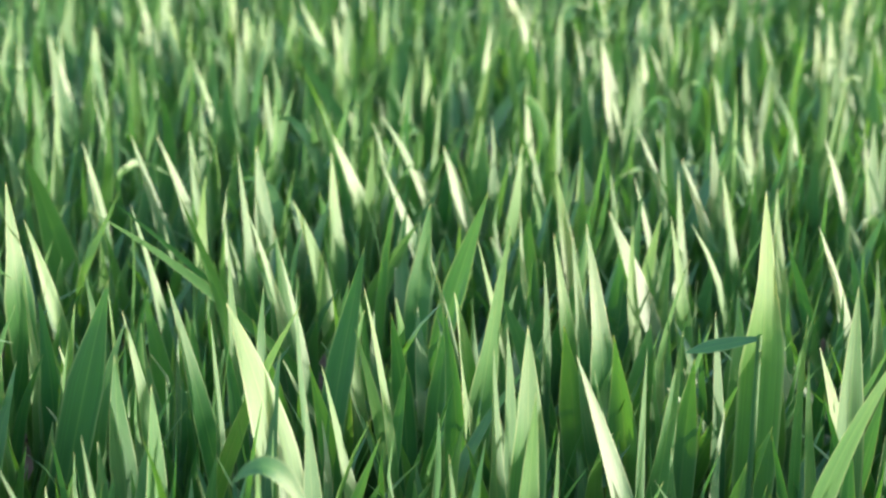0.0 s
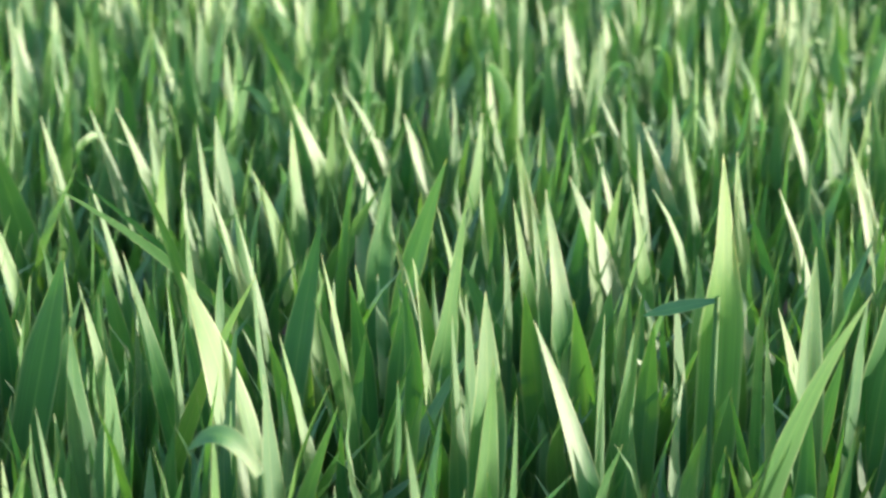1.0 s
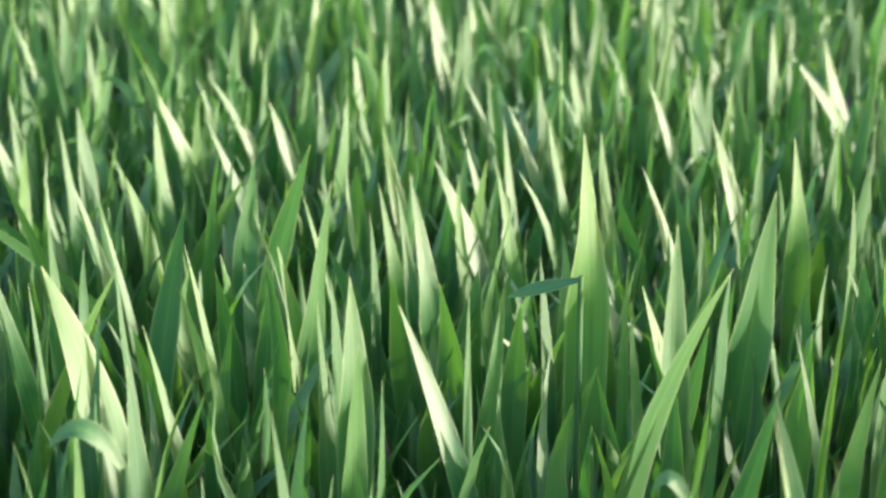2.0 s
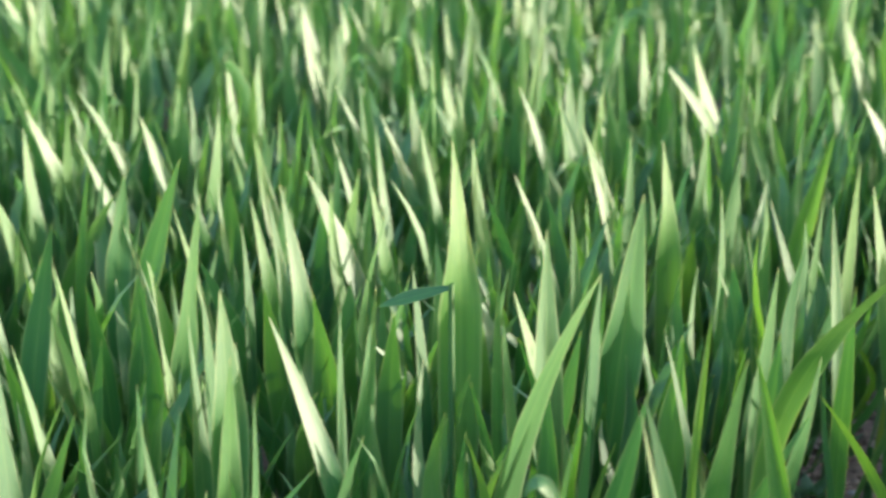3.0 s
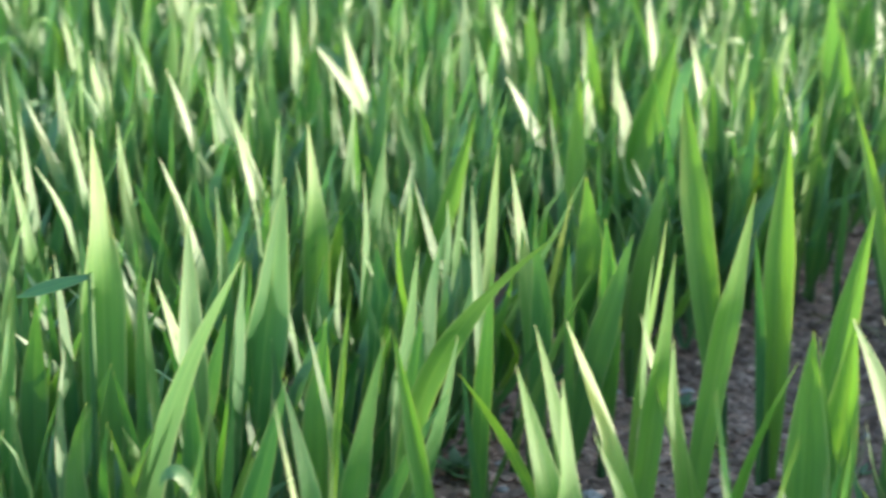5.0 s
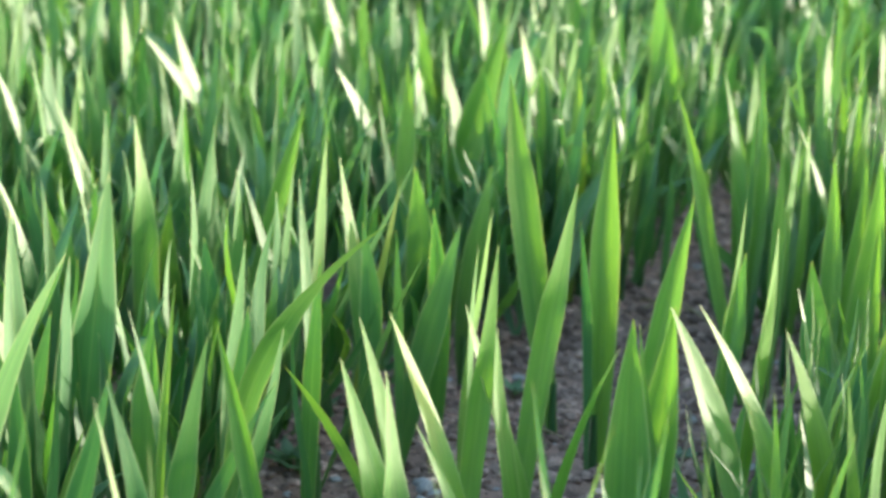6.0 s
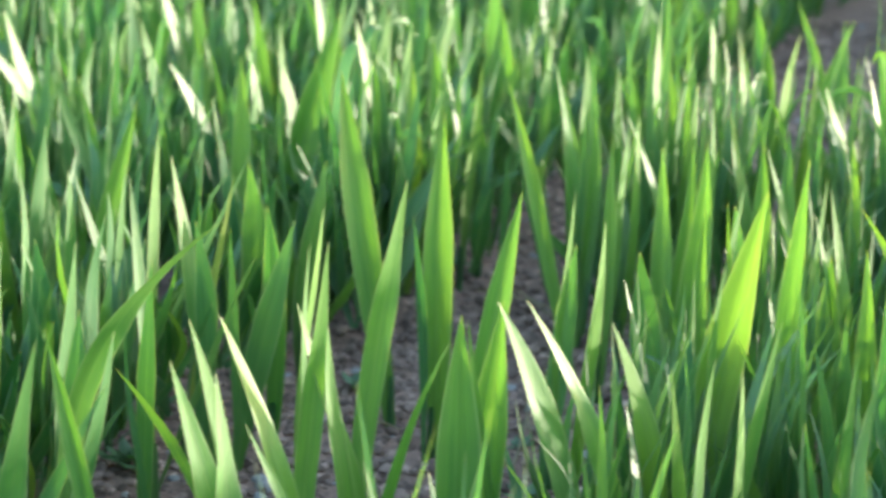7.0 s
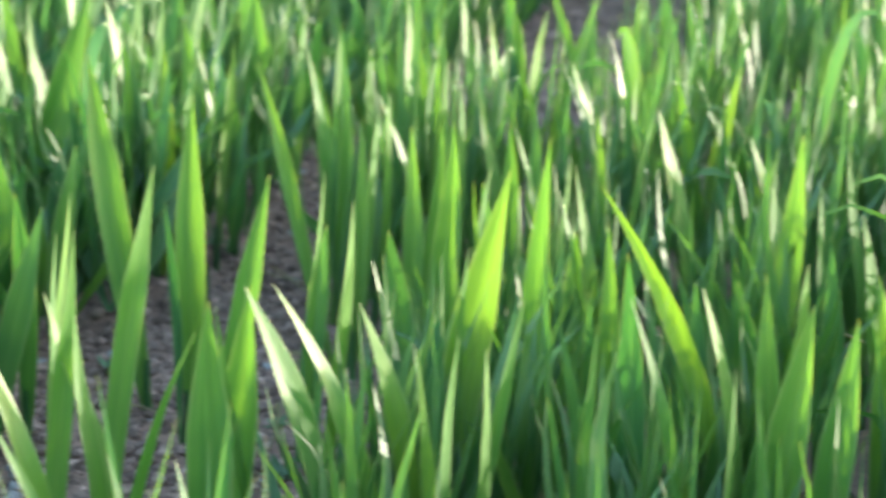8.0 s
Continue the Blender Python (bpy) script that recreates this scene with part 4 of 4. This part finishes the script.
wheat(0.139, 1.660, (0.000, 0.000, 0.004, -0.033, 0.002, 0.196, 17.0, -8.4, 42, -8, 0))
wheat(-0.501, 1.672, (0.000, 0.000, 0.004, -0.000, -0.000, 0.206, 17.0, 2.7, 57, 6, 0))
wheat(0.168, 1.678, (0.000, 0.000, 0.004, -0.009, 0.001, 0.201, 19.5, -4.0, -1, -6, 2))
wheat(0.097, 1.679, (0.000, 0.000, 0.004, -0.016, 0.001, 0.197, 17.0, -4.7, 47, 2, 0))
wheat(0.547, 1.703, (0.004, -0.006, 0.004, 0.024, -0.012, 0.204, 17.0, 3.0, 40, -10, 3), (-0.004, 0.006, 0.004, -0.025, 0.012, 0.204, 15.5, -6.4, 41, -3, 3))
wheat(0.450, 1.698, (0.000, 0.000, 0.004, -0.006, 0.001, 0.207, 17.0, -0.2, 34, -6, 3))
wheat(-0.046, 1.736, (0.000, 0.000, 0.004, -0.109, -0.010, 0.198, 14.1, -20.2, 56, -10, 0))
wheat(-0.933, 1.738, (0.000, 0.000, 0.004, 0.034, 0.017, 0.202, 12.4, 5.3, 19, 46, 0))
wheat(0.120, 1.741, (0.000, 0.000, 0.004, -0.008, 0.001, 0.206, 10.3, -1.4, 36, -10, 0))
wheat(0.602, 1.742, (0.000, 0.000, 0.004, 0.032, -0.011, 0.207, 11.2, 10.1, -39, -7, 2))
wheat(0.353, 1.765, (0.000, 0.000, 0.004, 0.011, -0.002, 0.199, 9.3, 1.9, -11, 44, 3))
wheat(0.217, 1.767, (-0.007, -0.003, 0.004, 0.015, -0.005, 0.206, 16.4, -3.3, 45, -2, 3), (0.007, 0.003, 0.004, -0.036, 0.006, 0.207, 17.0, -3.6, 42, -8, 3))
wheat(-0.854, 1.771, (0.009, -0.004, 0.004, -0.040, -0.028, 0.195, 7.8, -3.6, 22, 46, 0), (-0.009, 0.004, 0.004, -0.017, -0.000, 0.174, 20.7, -1.5, 13, -21, 0))
wheat(-0.936, 1.780, (0.000, 0.000, 0.004, -0.021, -0.011, 0.168, 24.2, -0.2, -4, 9, 0))
wheat(-0.044, 1.783, (0.000, 0.000, 0.004, 0.011, 0.000, 0.199, 15.5, -1.9, 45, 6, 0))
wheat(-0.689, 1.788, (0.000, 0.000, 0.004, 0.007, 0.002, 0.202, 16.8, 0.1, 52, -3, 0))
wheat(-1.048, 1.799, (0.000, 0.000, 0.004, -0.028, -0.016, 0.204, 17.0, -5.7, 64, 7, 0))
wheat(-0.665, 1.806, (0.000, 0.000, 0.004, -0.046, -0.017, 0.172, 15.8, -7.9, -4, -6, 0))
wheat(0.550, 1.813, (0.000, 0.000, 0.004, -0.026, 0.007, 0.195, 16.3, -1.8, 38, -6, 3))
wheat(-0.002, 1.817, (0.000, 0.000, 0.004, -0.010, -0.000, 0.198, 11.9, -19.4, 39, 0, 0))
wheat(0.208, 1.821, (0.000, 0.000, 0.004, 0.009, -0.001, 0.204, 17.0, 3.9, 28, -2, 3))
wheat(-0.082, 1.821, (0.000, 0.000, 0.004, -0.051, -0.004, 0.201, 16.9, -2.5, 52, -11, 0))
wheat(0.596, 1.831, (0.000, 0.000, 0.004, -0.024, 0.007, 0.205, 19.5, -4.4, -32, 14, 2))
wheat(-0.477, 1.838, (0.000, 0.000, 0.004, 0.001, 0.000, 0.200, 13.4, 1.5, 41, -2, 0))
wheat(-0.900, 1.839, (0.000, 0.000, 0.004, 0.000, 0.000, 0.195, 10.4, 0.0, 51, -10, 0))
wheat(-0.774, 1.846, (0.000, 0.000, 0.004, -0.028, -0.012, 0.170, 20.5, -11.7, -10, -19, 0))
wheat(0.330, 1.847, (0.000, 0.000, 0.004, -0.003, 0.000, 0.202, 24.9, -2.0, -13, -13, 2))
wheat(0.718, 1.853, (0.000, 0.000, 0.004, -0.001, 0.000, 0.201, 17.0, -0.4, 41, 6, 3))
wheat(-0.688, 1.870, (-0.004, -0.008, 0.004, 0.021, 0.001, 0.206, 13.7, 3.0, 11, 53, 0), (0.004, 0.008, 0.004, -0.010, 0.003, 0.196, 17.0, -1.0, 52, 4, 0))
wheat(-1.182, 1.865, (0.000, 0.000, 0.004, 0.011, 0.006, 0.203, 17.0, 2.2, 50, 10, 0))
wheat(-0.302, 1.867, (0.000, 0.000, 0.004, 0.024, 0.004, 0.206, 17.0, 1.2, 55, -3, 0))
wheat(-1.011, 1.875, (0.000, 0.000, 0.004, -0.027, -0.014, 0.167, 25.3, 0.6, -16, -22, 0))
wheat(0.150, 1.881, (0.000, 0.000, 0.004, 0.032, -0.003, 0.204, 12.0, -1.5, 31, 8, 0))
wheat(0.686, 1.883, (0.000, 0.000, 0.004, -0.053, 0.017, 0.197, 10.0, -7.5, -41, -4, 2))
wheat(0.338, 1.885, (0.000, 0.000, 0.004, 0.030, -0.005, 0.195, 8.1, -0.6, -28, 52, 3))
wheat(-0.172, 1.885, (0.000, 0.000, 0.004, -0.014, -0.001, 0.204, 16.8, -1.0, 51, 7, 0))
wheat(-1.079, 1.888, (0.000, 0.000, 0.004, -0.002, -0.001, 0.199, 17.0, 0.9, 58, 4, 0))
wheat(0.055, 1.894, (0.000, 0.000, 0.004, -0.020, 0.000, 0.195, 10.8, -1.3, -2, -14, 2))
wheat(0.258, 1.896, (0.000, 0.000, 0.004, 0.030, -0.004, 0.198, 17.0, 7.0, 40, -1, 3))
wheat(-0.691, 1.928, (0.000, 0.000, 0.004, 0.081, 0.024, 0.174, 19.3, 12.4, -36, 22, 0))
wheat(0.106, 1.933, (0.000, 0.000, 0.004, -0.017, 0.001, 0.204, 6.7, -0.0, -13, 47, 0))
wheat(-0.298, 1.945, (0.000, 0.000, 0.004, 0.009, 0.001, 0.197, 12.1, 0.0, 50, -8, 0))
wheat(-0.233, 1.949, (0.000, 0.000, 0.004, 0.021, 0.002, 0.206, 12.7, 0.1, 44, 0, 0))
wheat(0.188, 1.979, (0.000, 0.000, 0.004, -0.031, 0.003, 0.198, 15.4, -5.3, 44, 11, 0))
wheat(-0.162, 1.988, (0.000, 0.000, 0.004, -0.014, -0.001, 0.202, 17.0, 0.9, 45, 8, 0))
wheat(-0.376, 1.989, (0.000, 0.000, 0.004, 0.005, 0.001, 0.205, 17.0, -0.3, 36, 3, 0))
wheat(-0.483, 2.004, (0.003, -0.008, 0.004, -0.023, -0.014, 0.201, 15.8, -2.9, 56, -5, 0), (-0.015, -0.003, 0.004, -0.065, -0.015, 0.202, 17.0, 2.3, 58, 5, 0), (0.012, 0.011, 0.004, 0.024, 0.013, 0.203, 11.4, 0.3, 46, -11, 0))
wheat(-1.190, 2.002, (0.000, 0.000, 0.004, 0.010, 0.006, 0.206, 21.2, 0.9, 9, 43, 0))
wheat(-0.697, 2.008, (0.000, 0.000, 0.004, 0.032, 0.010, 0.203, 21.0, 7.8, 5, 50, 0))
wheat(-0.087, 2.010, (0.000, 0.000, 0.004, -0.026, -0.001, 0.200, 14.2, -1.5, 47, -10, 0))
wheat(0.182, 2.022, (0.000, 0.000, 0.004, -0.040, 0.003, 0.204, 12.7, -8.7, -2, -3, 2))
wheat(0.071, 2.023, (0.000, 0.000, 0.004, 0.005, -0.000, 0.202, 8.1, 0.6, -5, 50, 0))
wheat(-0.418, 2.025, (0.000, 0.000, 0.004, -0.083, -0.019, 0.202, 11.6, -4.6, 48, 11, 0))
wheat(-0.614, 2.026, (0.000, 0.000, 0.004, -0.007, -0.002, 0.198, 9.7, -2.3, 14, 43, 0))
wheat(-0.824, 2.037, (0.000, 0.000, 0.004, -0.036, -0.015, 0.203, 13.2, -1.4, 54, 11, 0))
wheat(0.028, 2.054, (0.000, 0.000, 0.004, -0.028, 0.000, 0.196, 16.7, -14.8, 46, -7, 0))
wheat(-1.054, 2.058, (0.000, 0.000, 0.004, -0.019, -0.010, 0.199, 12.8, -4.2, 50, 5, 0))
wheat(-0.016, 2.069, (0.000, 0.000, 0.004, -0.010, -0.000, 0.200, 17.0, -1.7, 44, -12, 0))
wheat(-0.401, 2.071, (0.000, 0.000, 0.004, -0.012, -0.002, 0.201, 8.4, -2.4, 8, 46, 0))
wheat(-0.984, 2.091, (0.001, -0.010, 0.004, -0.007, -0.014, 0.205, 20.6, -2.5, 6, 46, 0), (-0.001, 0.010, 0.004, 0.003, 0.012, 0.202, 16.7, -0.4, 54, -5, 0))
wheat(-0.974, 2.141, (0.000, 0.000, 0.004, 0.013, 0.006, 0.198, 17.0, 2.4, 56, 6, 0))
wheat(-0.893, 2.149, (0.000, 0.000, 0.004, -0.001, -0.001, 0.202, 17.0, -0.1, 46, -7, 0))
wheat(-0.288, 2.158, (0.000, 0.000, 0.004, -0.005, -0.001, 0.205, 16.2, -5.2, 10, 9, 2))
wheat(-0.850, 2.164, (0.000, 0.000, 0.004, -0.094, -0.040, 0.206, 12.3, 1.7, 9, 51, 0))
wheat(-1.118, 2.176, (0.000, 0.000, 0.004, -0.048, -0.025, 0.199, 17.0, 1.2, 54, 10, 0))
wheat(-0.381, 2.251, (0.000, 0.000, 0.004, -0.049, -0.009, 0.202, 7.9, -3.7, 2, 43, 0))
wheat(-0.669, 2.287, (0.000, 0.000, 0.004, -0.057, -0.017, 0.199, 16.4, -4.1, 10, 46, 0))
wheat(-0.904, 2.288, (0.000, 0.000, 0.004, 0.006, 0.002, 0.202, 17.0, 2.0, 59, 11, 0))
wheat(-0.356, 2.305, (0.000, 0.000, 0.004, -0.004, -0.001, 0.206, 17.0, -3.5, 50, 8, 0))
wheat(-0.478, 2.311, (0.000, 0.000, 0.004, -0.021, -0.004, 0.198, 18.3, -5.1, -6, 50, 0))
wheat(-0.686, 2.313, (0.000, 0.000, 0.004, 0.004, 0.001, 0.199, 17.0, 1.6, 50, 3, 0))
wheat(-0.555, 2.390, (0.000, 0.000, 0.004, -0.015, -0.003, 0.198, 17.0, -2.7, 54, 2, 0))
wheat(-0.510, 2.445, (0.000, 0.000, 0.004, 0.011, 0.002, 0.203, 17.0, 2.7, 51, -8, 0))
wheat(-0.362, 2.471, (0.000, 0.000, 0.004, -0.002, -0.000, 0.201, 17.0, -1.2, 57, -10, 0))
wheat(0.918, 1.690, (0.000, 0.000, 0.004, -0.036, 0.018, 0.193, 14.5, -0.0, -49, 25, 0))
wheat(-1.008, 1.722, (0.007, -0.009, 0.004, -0.016, -0.022, 0.209, 14.4, -0.0, 39, 35, 0), (-0.007, 0.009, 0.004, 0.008, 0.017, 0.189, 12.7, -0.0, 32, 36, 0))
wheat(0.879, 1.751, (0.000, 0.000, 0.004, -0.014, 0.007, 0.205, 16.7, -0.0, -47, -1, 0))
wheat(0.748, 1.776, (0.000, 0.000, 0.004, -0.029, 0.011, 0.200, 18.9, -0.0, -55, 15, 0))
wheat(-0.974, 1.777, (0.000, 0.000, 0.004, -0.004, -0.002, 0.197, 12.9, -0.0, 36, -23, 0))
wheat(-0.785, 1.796, (0.000, 0.000, 0.004, -0.008, -0.003, 0.208, 12.5, -0.0, 19, -19, 0))
wheat(0.706, 1.800, (0.000, 0.000, 0.004, -0.003, 0.001, 0.198, 16.5, -0.0, -50, -10, 0))
wheat(-1.134, 1.806, (0.000, 0.000, 0.004, -0.002, -0.001, 0.188, 14.6, -0.0, 22, 9, 0))
wheat(0.653, 1.814, (0.000, 0.000, 0.004, 0.001, -0.000, 0.196, 17.6, -0.0, -55, 17, 0))
wheat(-0.711, 1.817, (0.000, 0.000, 0.004, -0.090, -0.039, 0.204, 14.1, -10.0, 17, -23, 0))
wheat(0.592, 1.822, (0.000, 0.000, 0.004, -0.023, 0.007, 0.199, 13.0, -0.0, -45, 9, 0))
wheat(-0.766, 1.828, (0.000, 0.000, 0.004, -0.007, -0.003, 0.211, 14.3, -0.0, 34, 36, 0))
wheat(-0.648, 1.837, (0.000, 0.000, 0.004, 0.026, 0.008, 0.202, 13.2, -0.0, 30, 36, 0))
wheat(-1.108, 1.837, (0.000, 0.000, 0.004, -0.012, -0.007, 0.198, 15.0, -0.0, 4, -17, 0))
wheat(-0.511, 1.838, (0.000, 0.000, 0.004, -0.012, -0.003, 0.200, 13.2, -0.0, 14, 20, 0))
wheat(-0.563, 1.855, (0.000, 0.000, 0.004, -0.007, -0.002, 0.199, 12.7, -0.0, 29, -1, 0))
wheat(-0.913, 1.876, (-0.007, -0.013, 0.004, -0.015, -0.017, 0.196, 14.8, -0.0, -8, 19, 0), (-0.003, -0.001, 0.004, -0.006, -0.002, 0.188, 12.8, -0.0, 36, -19, 0), (0.009, 0.014, 0.004, 0.001, 0.010, 0.199, 14.1, -0.0, 39, 36, 0))
wheat(-0.356, 1.870, (0.000, 0.000, 0.004, -0.047, -0.009, 0.199, 11.4, -0.0, 33, 36, 0))
wheat(-0.740, 1.886, (0.000, 0.000, 0.004, 0.004, 0.001, 0.205, 12.7, -0.0, 21, 5, 0))
wheat(-0.473, 1.900, (0.000, 0.000, 0.004, -0.013, -0.003, 0.199, 15.0, -0.0, 30, 36, 0))
wheat(0.244, 1.908, (0.000, 0.000, 0.004, 0.043, -0.006, 0.200, 16.1, -0.0, 19, 36, 0))
wheat(0.122, 1.911, (0.000, 0.000, 0.004, -0.028, 0.001, 0.200, 15.2, -0.0, -38, -23, 0))
wheat(-0.371, 1.925, (0.012, -0.006, 0.004, 0.014, -0.006, 0.200, 14.9, -0.0, 19, 36, 0), (-0.012, 0.006, 0.004, -0.026, 0.004, 0.201, 12.8, -0.0, 3, -14, 0))
wheat(-1.061, 1.920, (0.000, 0.000, 0.004, -0.009, -0.005, 0.203, 14.8, -0.0, 44, -26, 0))
wheat(-0.695, 1.945, (0.000, 0.000, 0.004, -0.008, -0.003, 0.195, 12.4, -0.0, 5, -24, 0))
wheat(-0.492, 1.946, (0.000, 0.000, 0.004, -0.041, -0.010, 0.199, 14.7, -0.0, 37, 36, 0))
wheat(-0.012, 1.946, (0.000, 0.000, 0.004, -0.014, -0.000, 0.200, 13.6, -0.0, 16, 36, 0))
wheat(0.182, 1.951, (0.000, 0.000, 0.004, 0.048, -0.006, 0.197, 15.3, -0.0, 13, 36, 0))
wheat(-1.044, 1.953, (0.000, 0.000, 0.004, -0.003, -0.002, 0.188, 12.9, -0.0, 15, 24, 0))
wheat(-0.135, 1.965, (0.000, 0.000, 0.004, -0.008, -0.001, 0.198, 14.9, -0.0, 7, 36, 0), (0.024, -0.011, 0.090, -0.041, -0.017, 0.161, 10.5, -5.6, 19, 36, 0))
wheat(0.041, 1.980, (0.000, 0.000, 0.004, 0.001, -0.000, 0.199, 18.7, -0.0, -30, 15, 0))
wheat(-0.478, 1.984, (0.000, 0.000, 0.004, -0.016, -0.004, 0.199, 12.9, -0.0, -1, -18, 0))
wheat(-0.992, 1.991, (0.000, 0.000, 0.004, -0.046, -0.024, 0.199, 14.3, -0.0, 26, 36, 0))
wheat(0.347, 1.992, (0.000, 0.000, 0.004, -0.006, 0.001, 0.220, 20.9, -0.0, -36, -26, 0))
wheat(-0.756, 1.999, (0.000, 0.000, 0.004, -0.119, -0.051, 0.212, 14.3, -10.9, 23, 36, 0))
wheat(-0.078, 2.001, (0.000, 0.000, 0.004, -0.008, -0.000, 0.199, 16.4, -0.0, 31, 36, 0))
wheat(-0.822, 2.012, (0.005, -0.007, 0.004, -0.026, -0.019, 0.209, 15.5, -0.0, 43, 36, 0), (-0.005, 0.007, 0.004, -0.012, 0.004, 0.194, 12.5, -0.0, 19, 18, 0))
wheat(-0.257, 2.006, (0.000, 0.000, 0.004, -0.013, -0.002, 0.200, 13.1, -0.0, -6, 9, 0))
wheat(-0.633, 2.039, (0.004, -0.009, 0.004, -0.023, -0.017, 0.200, 13.0, -0.0, 7, -24, 0), (-0.004, 0.009, 0.004, -0.009, 0.007, 0.210, 15.1, -0.0, -8, -36, 0))
wheat(0.202, 2.067, (0.000, 0.000, 0.004, -0.037, 0.003, 0.200, 15.9, -0.0, 14, 36, 0))
wheat(-0.977, 2.077, (0.003, -0.006, 0.004, 0.001, -0.007, 0.191, 13.0, -0.0, 31, 36, 0), (-0.003, 0.006, 0.004, 0.013, 0.013, 0.196, 14.8, -0.0, 38, 36, 0))
wheat(-0.448, 2.076, (0.000, 0.000, 0.004, -0.014, -0.003, 0.201, 12.6, -0.0, 24, -18, 0))
wheat(-0.790, 2.088, (-0.014, -0.011, 0.004, -0.005, -0.007, 0.208, 14.6, -0.0, 12, -5, 0), (0.014, 0.011, 0.004, 0.003, 0.007, 0.201, 13.8, -0.0, 25, 36, 0))
wheat(-0.614, 2.091, (0.000, 0.000, 0.004, -0.001, -0.000, 0.188, 12.2, -0.0, 24, -26, 0))
wheat(-0.307, 2.095, (0.000, 0.000, 0.004, -0.015, -0.002, 0.202, 14.0, -0.0, 19, 36, 0))
wheat(-0.416, 2.134, (0.000, 0.000, 0.004, 0.002, 0.000, 0.214, 14.4, -0.0, 11, -1, 0))
wheat(-0.325, 2.146, (0.000, 0.000, 0.004, -0.052, -0.008, 0.198, 14.4, -0.0, -1, -4, 0))
wheat(-0.557, 2.161, (0.000, 0.000, 0.004, -0.019, -0.005, 0.195, 14.6, -0.0, -1, -6, 0))
wheat(-0.742, 2.179, (0.000, 0.000, 0.004, 0.006, 0.002, 0.207, 15.6, -0.0, -2, -10, 0))
wheat(-0.892, 2.216, (0.000, 0.000, 0.004, 0.003, 0.001, 0.193, 16.0, -0.0, -8, -36, 0))
wheat(-0.520, 2.230, (0.000, 0.000, 0.004, -0.014, -0.003, 0.189, 13.1, -0.0, 21, 36, 0))
wheat(-0.348, 2.269, (0.000, 0.000, 0.004, -0.022, -0.003, 0.202, 17.8, -0.0, 31, 36, 0))
wheat(-0.477, 2.317, (0.000, 0.000, 0.004, -0.003, -0.001, 0.195, 13.4, -0.0, 25, 36, 0))
wheat(-0.338, 2.346, (0.000, 0.000, 0.004, -0.009, -0.001, 0.200, 14.9, -0.0, 21, 36, 0))


# ---- the other plants of the rows ----
rng = random.Random(11)
kinds = [random_plant(rng) for _ in range(14)]
spots = []
for r in range(-30, 26):
    if r == BARE:
        continue
    off = ROW_FIRST + r * ROW_GAP + (0.055 if r < 0 else 0.0)
    for k in range(-450, 620):
        along = k * 0.0093 + rng.uniform(-0.010, 0.010)
        p = ROW_DIR * along + ROW_OFF * (off + rng.gauss(0, 0.03 if r >= 0 else 0.018))
        d = math.hypot(p.x, p.y)
        if k % 2 and d > 1.7:      # extra plants kept only within 1.7 m, to deepen the shade there
            continue
        if not d < 5.2 or (k % 4 and d > 2.4 and not in_view(p.x, p.y)):
            continue
        if r == 0 and 1.65 < along < 2.7:      # the bare strip widens
            continue
        if math.hypot(p.x - 0.05, p.y - 1.51) < 0.06:      # a plant is missing here
            continue
        if -0.63 < p.dot(ROW_OFF) < -0.30 and 0.7 < d < 1.45 and in_view(p.x, p.y):   # the furrow and its bare edge
            continue
        low = in_view(p.x, p.y) and 0.70 < d < 1.5
        if low and min(math.hypot(p.x - a, p.y - b) for a, b in planted) < 0.012:
            continue
        # rows 7 to 10 are out of view, added as sun blockers
        spots.append((d if in_view(p.x, p.y) and d > 0.75 else 9 + d, p.x, p.y, low and r < 7, r >= 0, 7 <= r < 11))
spots.sort()
NEAR = max(20, 298 - len(planted))
far_v, far_f, far_u, far_m = [], [], [], []
for n, (d, x, y, low, tall, shade_row) in enumerate(spots):
    # unseen plants are enlarged, rows 7 to 10 most, to shade the near ones
    size = (rng.uniform(0.7, 1.05) if tall else rng.uniform(0.6, 1.0)) if low else rng.uniform(1.1, 1.4) if shade_row else (rng.uniform(1.0, 1.28) if d > 9 or tall else rng.uniform(0.62, 1.12))
    if n < NEAR:
        m = Matrix.Translation((x, y, height_at(x, y))) @ Matrix.Rotation(rng.uniform(0, 6.28), 4, "Z")
        src = kinds[n % len(kinds)]
        if n < len(kinds):
            src.matrix_basis, src.scale = m, (size,) * 3
        else:
            copy_thing(src, m).scale = (size,) * 3
    else:
        base = Vector((x, y, 0))
        for root, tip, shape in leaf_set(rng, 0.2 * size, 1.7 if d > 11.4 else 0.7 if tall else 1.0, 0.0 if d < 1.5 else 0.03):
            v, f, u = leaf_grid(root, tip, rows=8 if d < 2.1 else 5, cols=2 if d < 2.1 else 1, **shape)
            k = len(far_v)
            far_v += [q + base for q in v]
            far_f += [tuple(i + k for i in q) for q in f]
            far_u += u
            far_m += [int(tall)] * len(f)
crop = part("wheat_crop", mesh_of("wheat_crop", far_v, far_f, far_u), leaf_far_mat)
crop.data.materials.append(backlit_far_mat)
crop.data.polygons.foreach_set("material_index", far_m)
tagged(crop, "dense young green wheat stretching across the field", "wheat crop", kind="stuff")
